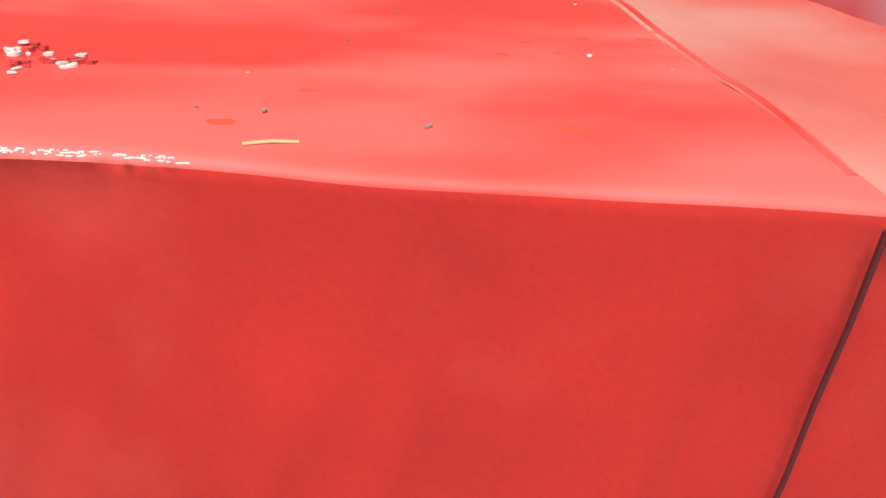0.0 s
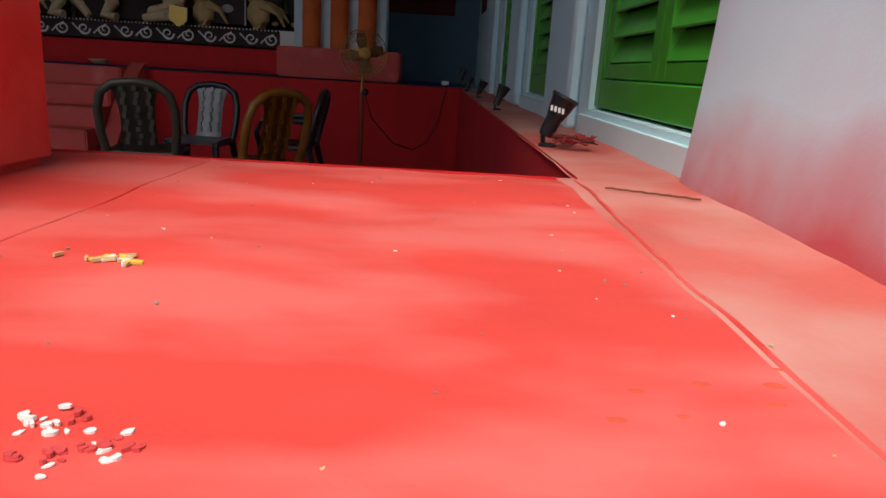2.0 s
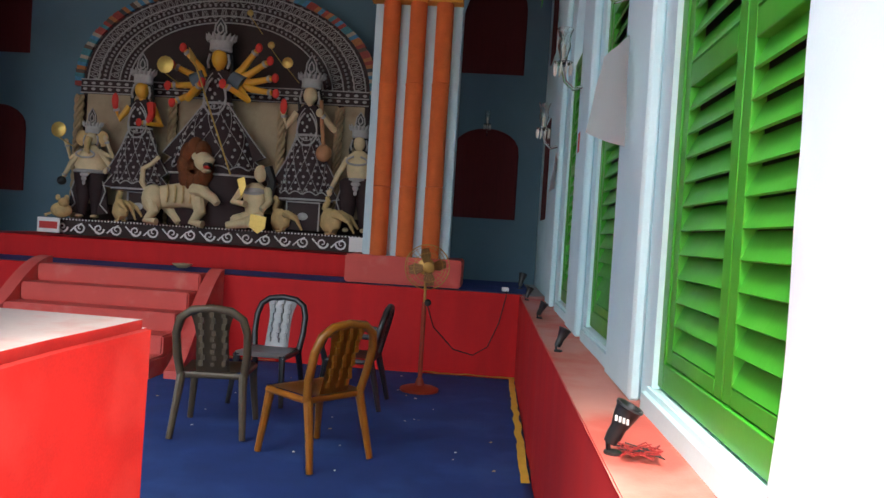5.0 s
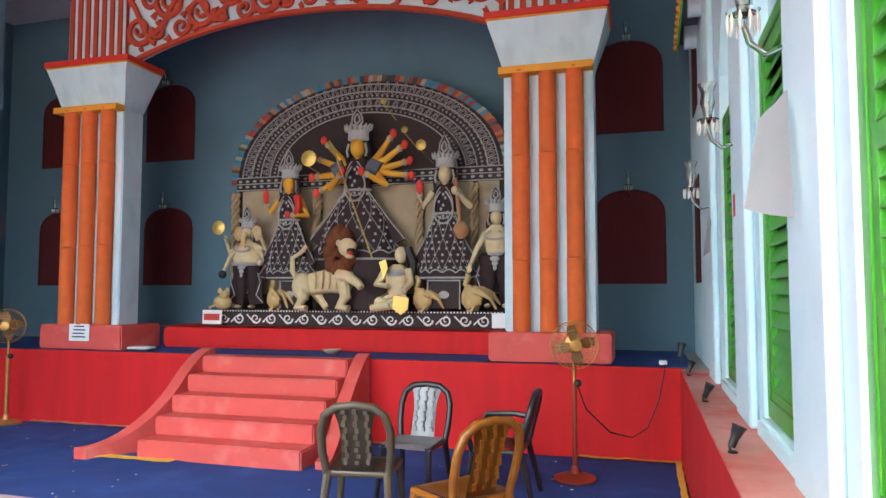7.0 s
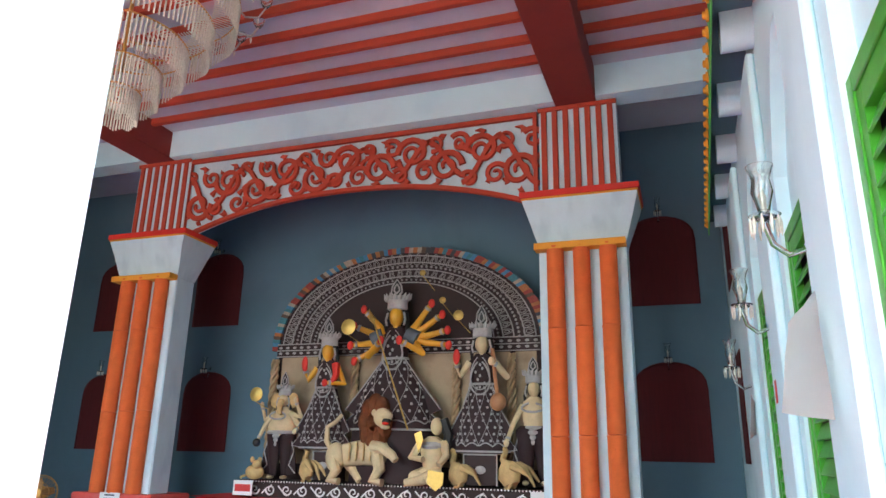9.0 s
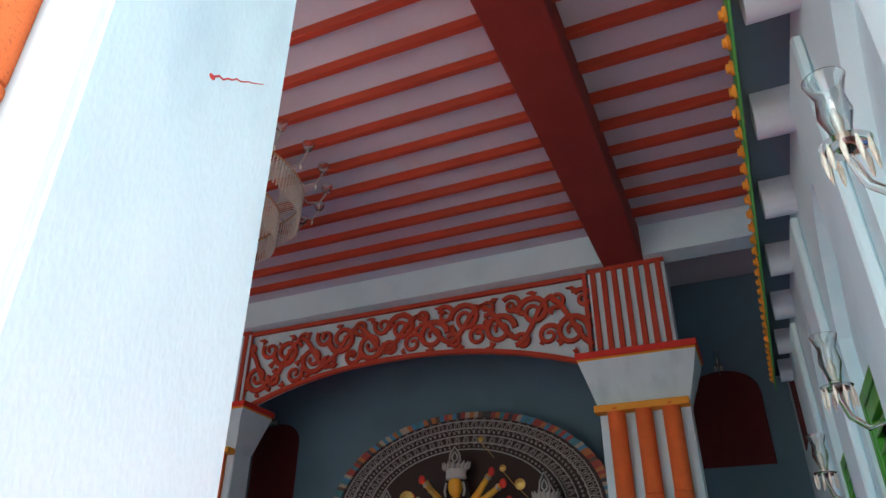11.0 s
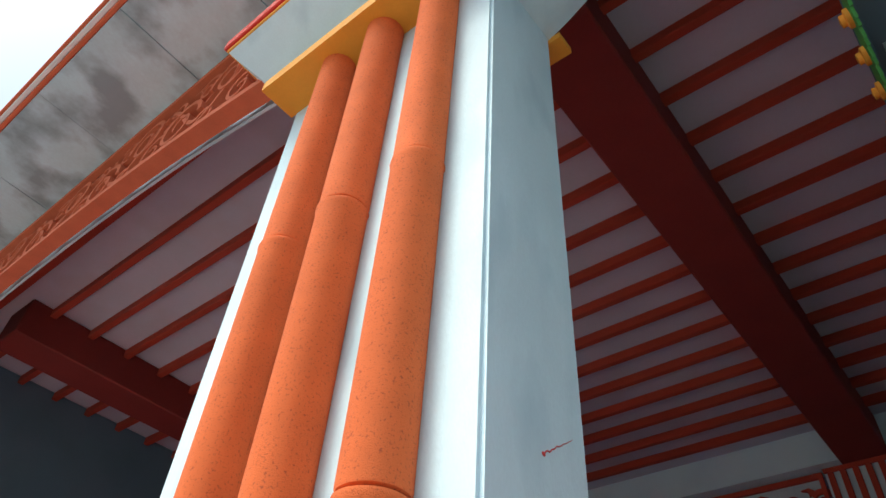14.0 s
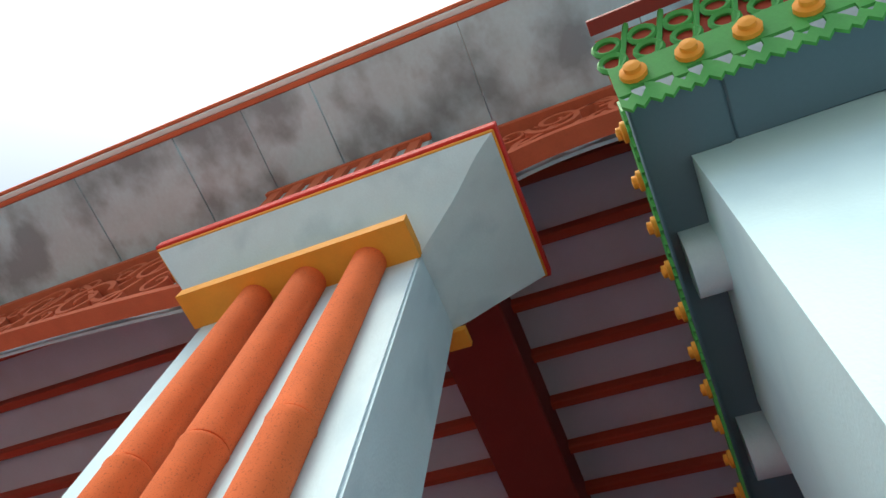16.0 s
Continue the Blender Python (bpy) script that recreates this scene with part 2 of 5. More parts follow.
def ribbon(bm, pts, w0, w1, y0, y1):
    """A flat carved strip along points of the xz plane, y0 to y1 thick, tapering from w0 to w1 wide."""
    n = len(pts)
    rows = []
    for i, (x, z) in enumerate(pts):
        ax, az = pts[max(i - 1, 0)]
        bx_, bz = pts[min(i + 1, n - 1)]
        dx, dz = bx_ - ax, bz - az
        ln = math.hypot(dx, dz) or 1
        w = (w0 + (w1 - w0) * i / (n - 1)) / 2
        px, pz = -dz / ln * w, dx / ln * w
        rows.append([bm.verts.new(c) for c in ((x + px, y1, z + pz), (x + px * 0.7, y0, z + pz * 0.7), (x - px * 0.7, y0, z - pz * 0.7), (x - px, y1, z - pz))])
    for q, s in zip(rows, rows[1:]):
        for k in range(4):
            bm.faces.new((q[k], q[(k + 1) % 4], s[(k + 1) % 4], s[k]))
    bm.faces.new(rows[0]), bm.faces.new(rows[-1][::-1])


def drape_wall(x0, x1, y, z0, z1, seed, amp=0.012, axis="x"):
    """A hanging cloth face with soft upright folds."""
    n, h = max(12, int((x1 - x0) * 14)), 8
    bm = bmesh.new()
    rows = []
    for i in range(n + 1):
        u = x0 + (x1 - x0) * i / n
        col = []
        for j in range(h + 1):
            z = z0 + (z1 - z0) * j / h
            d = amp * (noise.noise((u * 3.1, seed, z * 0.5)) + 0.5 * noise.noise((u * 9, seed + 4, z))) * (1.2 - 0.9 * j / h)
            col.append(bm.verts.new((u, y + d, z) if axis == "x" else (y + d, u, z)))
        rows.append(col)
    for i in range(n):
        for j in range(h):
            bm.faces.new((rows[i][j], rows[i + 1][j], rows[i + 1][j + 1], rows[i][j + 1]))
    return bm


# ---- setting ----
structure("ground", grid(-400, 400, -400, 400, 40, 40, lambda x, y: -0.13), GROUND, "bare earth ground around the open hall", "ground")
structure("courtyard_floor", bx(-10.4, 0.56, 2.0, 8.4, -0.12, -0.02), CONCRETE, "concrete floor under the blue carpet", "floor")


def carpet_z(x, y):
    k = 0.006 * noise.noise((x * 1.3, y * 1.3, 0))
    rum = max(0, min(1, (-3.6 - x) / 1.5))
    return 0.004 + k + 0.004 * noise.noise((x * 6, y * 6, 3)) + rum * (0.07 * max(0, noise.noise((x * 1.4 + y * 0.9, y * 2.2, 7))) + 0.02 * noise.noise((x * 3, y * 5, 2)))


bm = grid(-10.1, 0.47, 2.15, 8.24, 150, 90, carpet_z)
carpet = structure("blue_carpet", bm, BLUE_CARPET, "rumpled royal blue cloth carpet covering the sunken floor", "carpet")
carpet.modifiers.new("thick", "SOLIDIFY").thickness = 0.006

# front platform: a covered plinth wall between the columns and the right-hand wall
structure("platform_core", bx(-10.4, 0.41, 0.945, 2.10, -0.12, 0.915), CONCRETE, "masonry core of the cloth-covered platform", "platform")


def top_z(x, y):
    return 0.93 + 0.006 * noise.noise((x * 2.2, y * 3.5, 1)) + 0.0035 * noise.noise((x * 7, y * 9, 5)) - (0.02 * max(0, (y - 2.05) / 0.08) ** 2)


def platform_cloth(x0, x1, nx):
    """Top and front of the platform in one cloth, with a soft edge."""
    bm = bmesh.new()
    prof = [("t", 2.135 - 0.026 * k) for k in range(50)] + [("t", 0.845)] + [("r", k) for k in range(1, 4)] + [("f", 0.918 - 0.030 * k) for k in range(0, 33)]
    rows = []
    for i in range(nx + 1):
        x = x0 + (x1 - x0) * i / nx
        edge = float(np.interp(x, [-1.0, 0.03, 0.117, 0.18, 0.249, 0.325, 0.413], [0.913, 0.867, 0.860, 0.851, 0.838, 0.828, 0.820])) + 0.003 * noise.noise((x * 14, 0, 2))
        col = []
        for kind, v in prof:
            if kind == "t":
                p = (x, edge + 0.012 + (v - 0.845) * (2.135 - edge - 0.012) / 1.29, top_z(x, v))
            elif kind == "r":
                a = v / 3 * math.pi / 2
                p = (x, edge + 0.012 - 0.012 * math.sin(a), top_z(x, 0.86) - 0.006 * (1 - math.cos(a)))
            else:
                w = noise.noise((x * 3 + v * 2.5, v * 1.2, 9))
                for c, k, s in ((0.20, 0.30, 0.012), (0.235, 0.14, 0.009), (0.33, -0.10, 0.010), (0.02, 0.22, 0.011), (-0.3, 0.25, 0.012)):
                    w -= 0.8 * math.exp(-((x - c + k * (0.92 - v) + 0.01 * math.sin(v * 20)) / s) ** 2) * min(1, (0.92 - v) * 8)
                p = (x, edge - 0.006 * (0.9 - v) + 0.008 * w * min(1, (0.92 - v) * 6) + 0.006 * max(0, noise.noise((x * 5 - v * 4, v, 4))), v)
            col.append(bm.verts.new(p))
        rows.append(col)
    for a, b in zip(rows, rows[1:]):
        for j in range(len(prof) - 1):
            bm.faces.new((a[j], b[j], b[j + 1], a[j + 1]))
    return bm


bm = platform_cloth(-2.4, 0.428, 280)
# dusty top; front faces a deeper red with some of their shade in the colour
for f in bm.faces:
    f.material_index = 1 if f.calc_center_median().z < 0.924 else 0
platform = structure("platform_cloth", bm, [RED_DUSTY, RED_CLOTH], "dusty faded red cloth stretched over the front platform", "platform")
structure("platform_left", bx(-10.4, -2.4, 0.86, 2.12, -0.12, 0.93, bev=0.02), RED_CLOTH, "red cloth covered platform running along the colonnade", "platform")
structure("platform_back_drape", drape_wall(-10.3, 0.45, 2.125, -0.02, 0.925, 3), RED_WALL, "red cloth hanging down the inner side of the platform", "drape")

# side ledge along the right wall
structure("ledge_core", bx(0.485, 0.95, 2.12, 8.28, -0.12, 0.905), CONCRETE, "masonry core of the side ledge", "ledge")


def ledge_z(x, y):
    z = 0.925 + 0.012 * max(0, (x - 0.62) / 0.15) + 0.004 * noise.noise((x * 5, y * 2.5, 8)) + 0.003 * noise.noise((x * 15, y * 9, 8))
    f = max(0.0, 1 - (x - 0.428) / 0.09) if y < 2.04 else 0.0
    return z + (top_z(0.428, y) - z) * f


bm = grid(0.4275, 0.80, 0.815, 8.30, 24, 300, ledge_z)
for v in bm.verts:
    if v.co.y > 2.12:
        v.co.x = 0.468 + (v.co.x - 0.4275) * (0.332 / 0.3725)
structure("ledge_top", bm, material("worn_red_and_lime_ledge", (0.56, 0.11, 0.085), 0.8, var=0.15, scale=3, fine=120, bump=0.2, stain=(0.58, 0.33, 0.28), stain_amt=0.65, stain_scale=1.8, stain_lo=0.42), "worn red ledge top with pale scuffs below the windows", "ledge")
structure("ledge_drape", drape_wall(2.1, 8.28, 0.472, -0.02, 0.93, 11, axis="y"), RED_WALL, "red cloth hanging down the face of the side ledge", "drape")
structure("side_cloth_front", drape_wall(0.420, 0.95, 0.830, -0.12, 0.927, 14), RED_CLOTH, "red cloth front beside the platform with a dark joint", "drape")

bm = pipe(bmesh.new(), [(0.4185 + 0.001 * (k % 2), 0.812 - 0.004 * k / 20, 0.922 - 0.05 * k) for k in range(19)], 0.0018, 6)
structure("cloth_joint", bm, MAROON, "dark open joint between two cloth covers", "seam")

# right wall with recessed shuttered windows
WX = 0.745
WIN = [(1.95, 3.285), (3.72, 5.05), (5.50, 6.85)]


def wall_with_windows():
    """Wall slab facing -x, cut by arched recesses."""
    bm = bmesh.new()
    spans, y = [], 0.95
    for a, b in WIN:
        spans.append((y, a)), spans.append((a, b))
        y = b
    spans.append((y, 10.3))
    for k, (a, b) in enumerate(spans):
        if k % 2 == 0:
            box(bm, WX, 1.2, a, b, -0.12, 6.5)
            continue
        box(bm, WX, 1.2, a, b, -0.12, 1.02)
        n = 14
        arch = [(a + (b - a) * i / n, 3.45 + (b - a) * 0.5 * math.sin(math.pi * i / n)) for i in range(n + 1)]
        prism(bm, arch + [(b, 6.5), (a, 6.5)], lambda u, v, w: (WX + w, u, v), 0.45)
        box(bm, WX + 0.075, 1.2, a, b, 1.02, 4.2)
    return bm


structure("wall_right", wall_with_windows(), WALL_WHITE, "pale blue-white limewashed wall with arched recesses", "wall")
for y, hw in ((3.72, 0.28), (5.48, 0.28), (7.4, 0.25)):
    structure("pilaster", bx(WX - 0.055, WX - 0.001, y - hw, y + hw, 0.93, 4.4, bev=0.014), WALL_WHITE, "shallow limewashed pilaster between two windows", "trim")
for a, b in WIN:
    bm = bx(WX - 0.03, WX + 0.073, max(a, 2.14), b + 0.06, 0.90, 1.018, bev=0.02, seg=2)
    structure("window_sill", bm, WALL_WHITE, "thick plastered sill under a shuttered window", "window sill")

# near pier wrapped in cloth
def pier():
    bm = bmesh.new()
    rows = []
    for i in range(41):
        y = 0.78 + 1.35 * i / 40
        col = []
        for j in range(60):
            z = 0.90 + 0.03 * j
            foot = max(0, 1.35 - z) / 0.45
            x = WX - 0.02 - 0.055 * foot ** 1.6 * (1.15 - 0.5 * i / 40) + 0.010 * noise.noise((y * 2.4, z * 1.1, 5)) + 0.006 * noise.noise((y * 6, z * 4, 6))
            col.append(bm.verts.new((x, y, z)))
        rows.append(col)
    for a, b in zip(rows, rows[1:]):
        for j in range(59):
            bm.faces.new((a[j], b[j], b[j + 1], a[j + 1]))
    for a, b in zip(rows[-1], rows[-1][1:]):
        bm.faces.new((a, b, bm.verts.new((0.766, 2.13, b.co.z)), bm.verts.new((0.766, 2.13, a.co.z))))
    return bm


PIER_CLOTH = material("white_cloth_with_red_dye_foot", (0.56, 0.75, 0.84), 0.9, var=0.05, scale=2.5, fine=160, bump=0.12, stain=(0.58, 0.66, 0.76), stain_amt=0.7, stain_scale=2)
nt = PIER_CLOTH.node_tree
geo_n, sep, ramp, mixr, nz = (nt.nodes.new(k) for k in ("ShaderNodeTexCoord", "ShaderNodeSeparateXYZ", "ShaderNodeMapRange", "ShaderNodeMix", "ShaderNodeTexNoise"))
nz.inputs["Scale"].default_value, nz.inputs["Detail"].default_value = 3.0, 5
nt.links.new(geo_n.outputs["Object"], nz.inputs[0])
nt.links.new(geo_n.outputs["Object"], sep.inputs[0])
jit = nt.nodes.new("ShaderNodeMath")
jit.operation, jit.inputs[1].default_value = "MULTIPLY_ADD", -0.26
nt.links.new(nz.outputs[0], jit.inputs[0])
nt.links.new(sep.outputs["Z"], jit.inputs[2])
for k, v in (("From Min", 0.79), ("From Max", 0.99), ("To Min", 0.92), ("To Max", 0.0)):
    ramp.inputs[k].default_value = v
nt.links.new(jit.outputs[0], ramp.inputs["Value"])
mixr.data_type = "RGBA"
src = nt.nodes["Principled BSDF"].inputs["Base Color"].links[0].from_socket
nt.links.new(src, mixr.inputs["A"])
mixr.inputs["B"].default_value = (0.55, 0.03, 0.035, 1)
nt.links.new(ramp.outputs[0], mixr.inputs["Factor"])
nt.links.new(mixr.outputs["Result"], nt.nodes["Principled BSDF"].inputs["Base Color"])
structure("pier_cloth", pier(), PIER_CLOTH, "white cloth wrapped round the wall pier, foot stained red", "drape")
structure("wall_front", bx(1.2, 4.5, 0.95, 1.35, -0.12, 6.6), WALL_WHITE, "limewashed outer front wall of the side wing", "wall")

# stage, back wall, left wall, ceiling
structure("stage", bx(-10.4, 0.95, 8.30, 10.35, -0.12, 0.93), CONCRETE, "raised stage masonry", "stage")
structure("stage_drape", drape_wall(-10.3, 0.5, 8.285, -0.02, 0.935, 21, 0.014), RED_WALL, "red cloth hanging down the stage front", "drape")
structure("stage_carpet", grid(-10.3, 0.6, 8.29, 10.2, 90, 24, lambda x, y: 0.944 + 0.008 * noise.noise((x * 1.6, y * 3, 2)) + 0.004 * noise.noise((x * 6, y * 6, 2))), BLUE_CARPET, "blue cloth carpet laid over the stage", "carpet")
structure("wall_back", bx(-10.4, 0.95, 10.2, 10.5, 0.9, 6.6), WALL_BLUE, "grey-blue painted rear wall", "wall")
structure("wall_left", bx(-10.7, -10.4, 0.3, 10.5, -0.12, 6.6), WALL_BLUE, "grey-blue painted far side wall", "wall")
for z0, z1 in ((1.80, 3.0), (3.78, 4.95)):
    structure("side_niche_curtain", bx(WX - 0.014, WX - 0.002, 8.95, 9.6, z0, z1, bev=0.004), MAROON, "maroon cloth closing a niche in the side wall", "curtain")
structure("ceiling", bx(-10.4, 1.2, 0.80, 10.4, 6.36, 6.6), CEIL, "pale limewashed ceiling between red joists", "ceiling")
for k in range(17):
    y = 7.89 - 0.435 * k
    if y > 1.2:
        bm = bx(-10.38, 0.74, y - 0.036, y + 0.036, 6.26, 6.36, bev=0.008)
        structure("ceiling_joist", bm, JOIST, "red painted wooden ceiling joist", "ceiling joist")
for x in (-0.85, -7.03):
    structure("ceiling_beam", bx(x - 0.25, x + 0.25, 1.55, 8.60, 5.94, 6.358, bev=0.015), BEAM, "heavy dark red painted main beam under the ceiling", "ceiling beam")
structure("lintel_rear", bx(-10.38, 0.74, 8.30, 8.62, 5.952, 6.357), WALL_WHITE, "pale band above the rear fretwork", "lintel")
# upper part of the near pier, corbelled out under the balcony
bm = bmesh.new()
prism(bm, [(0.75, 2.30), (0.60, 3.0), (0.60, 4.62), (0.75, 4.62)], lambda u, v, w: (u, 0.945 + w, v), 1.18)
prism(bm, [(0.75, 2.30), (0.75, 6.40), (1.26, 6.40), (1.26, 2.30)], lambda u, v, w: (u, 0.945 + w, v), 0.30)
structure("pier_corbel", bm, WALL_WHITE, "pale plastered pier head corbelled out under the balcony", "pier")


# ---- columns ----
def column(cx, y0, y1, w, z0, zn, zt, top, ztop, tubes, tr, joints, plinth, lab, fr=None):
    """Square pier with three round tubes on its front, flaring capital, striped frieze block and cloth-covered plinth."""
    base = thing("column", (cx, (y0 + y1) / 2, z0), lab, "column", "columns of the hall")
    inv = Matrix.Translation((-cx, -(y0 + y1) / 2, -z0))

    def add(name, bm, mat, label="", parent=base):
        bmesh.ops.transform(bm, matrix=inv, verts=bm.verts)
        return part(name, bm, mat, parent, label)

    x0, x1 = cx - w / 2, cx + w / 2
    shaft = bmesh.new()
    box(shaft, x0, x1, y0, y1, z0, zn, bev=0.012, seg=2)
    add("shaft", shaft, PALE_BLUE, "pale blue cloth-covered shaft")
    for i, t in enumerate(tubes):
        tx = cx + t
        prof, z = [], z0
        cuts = [z0] + [j + (i - 1) * 0.012 for j in joints] + [zn - 0.004]
        for k, (a, b) in enumerate(zip(cuts, cuts[1:])):
            dr = 0.004 * noise.noise((tx * 9, a, k))
            bm = bmesh.new()
            lathe(bm, [(tr + dr - 0.014, a + 0.001), (tr + dr - 0.002, a + 0.006), (tr + dr, a + 0.016), (tr + dr, b - 0.03), (tr + dr + 0.004, b - 0.02), (tr + dr + 0.003, b - 0.005), (tr + dr - 0.014, b - 0.001)], (tx + 0.006 * noise.noise((a, tx, 2)), y0 - tr * 0.62, 0), 22)
            add("tube", bm, ORANGE, "orange painted round clay tube section" if k == 0 and i == 0 else "")
    tx0, tx1, ty0, ty1 = top
    cap = bmesh.new()
    lo = [cap.verts.new(p) for p in ((x0, y0, zn), (x1, y0, zn), (x1, y1, zn), (x0, y1, zn))]
    hi = [cap.verts.new(p) for p in ((tx0, ty0, zt), (tx1, ty0, zt), (tx1, ty1, zt), (tx0, ty1, zt))]
    for i in range(4):
        cap.faces.new((lo[i], lo[(i + 1) % 4], hi[(i + 1) % 4], hi[i]))
    cap.faces.new(lo[::-1]), cap.faces.new(hi)
    bmesh.ops.subdivide_edges(cap, edges=cap.edges[:], cuts=9, use_grid_fill=True)
    for v in cap.verts:
        k = min(1, (v.co.z - zn) / 0.05, (zt - v.co.z) / 0.05)
        v.co += Vector((noise.noise(v.co * 3), noise.noise(v.co * 3.3 + Vector((4, 0, 0))), 0)) * 0.014 * max(0, k)
    add("capital", cap, PALE_BLUE, "flaring capital covered in pale blue cloth")
    s = w / 1.0
    strip = bmesh.new()
    box(strip, x0 - 0.03, x1 + 0.005, y0 - 0.16 * s, y0 + 0.002, zn - 0.045, zn + 0.03)
    if w > 1.1:
        box(strip, x1 - 0.06, x1 + 0.055, y1 + 0.0, y1 + 0.10, zn - 0.03, zn + 0.012)
    add("neck_strip", strip, YELLOW, "yellow painted strip round the neck")
    for name, a, b, mat, o in (("rim_yellow", zt, zt + 0.025, YELLOW, 0.010), ("rim_red", zt + 0.025, zt + 0.10, BRIGHT_RED, 0.026)):
        add(name, bx(tx0 - o, tx1 + o, ty0 - o, ty1 + o, a, b, bev=0.006), mat)
    fy = y0 if fr is None else fr
    add("frieze_block", bx(x0 + 0.03, x1 - 0.03, fy + 0.01, y1, zt + 0.10, ztop), PALE_BLUE)
    n = 7
    sp = (w - 0.06) / n
    for k in range(n):
        add("frieze_rib", bx(x0 + 0.03 + sp * (k + 0.22), x0 + 0.03 + sp * (k + 0.72), fy - 0.02, fy + 0.01, zt + 0.10, ztop - 0.05, bev=0.004), FRET if w < 1.1 else FRET_ORANGE)
    add("frieze_band", bx(x0 + 0.02, x1 - 0.02, fy - 0.028, fy + 0.01, ztop - 0.05, ztop, bev=0.004), FRET if w < 1.1 else FRET_ORANGE)
    px0, px1, py0, py1, pz = plinth
    pl = bx(px0, px1, py0, py1, pz, z0, bev=0.018, seg=2)
    bmesh.ops.subdivide_edges(pl, edges=pl.edges[:], cuts=6, use_grid_fill=True)
    for v in pl.verts:
        v.co += Vector((noise.noise(v.co * 2.3), noise.noise(v.co * 2.1 + Vector((5, 0, 0))), 0.6 * noise.noise(v.co * 2.7 + Vector((9, 0, 0))))) * 0.012
    pl.normal_update()
    # front plinth's top faces paler: dust, plus strong sunlight put into the colour
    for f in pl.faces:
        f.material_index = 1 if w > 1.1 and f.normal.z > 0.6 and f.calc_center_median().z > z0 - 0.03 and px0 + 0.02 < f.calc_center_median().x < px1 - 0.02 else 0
    add("plinth", pl, [RED_CLOTH if w > 1.1 else RED_PAINT, SUNLIT_DUST], "square plinth wrapped in faded red cloth")
    return base


REAR_TUBES = (-0.295, 0.0, 0.295)
for cx, lab in ((-0.845, "orange and pale blue ribbed rear column beside the fan"), (-6.95, "orange and pale blue ribbed rear column with a notice on its plinth")):
    column(cx, 8.43, 8.80, 0.985, 1.265, 4.14, 4.70, (cx - 0.655, cx + 0.655, 8.27, 8.95), 5.94, REAR_TUBES, 0.097, (2.05, 3.2) if cx > -2 else (2.3, 3.4), (cx - 0.655, cx + 0.655, 8.30, 9.05, 0.95), lab)
column(-1.235, 1.105, 1.54, 1.22, 1.355, 4.93, 5.26, (-2.10, -0.16, 0.755, 1.56), 6.19, (-0.243, 0.050, 0.376), 0.083, (2.63, 3.70), (-2.0, -0.492, 0.96, 1.91, 0.93), "tall sunlit front column with three orange clay tubes", 0.87)


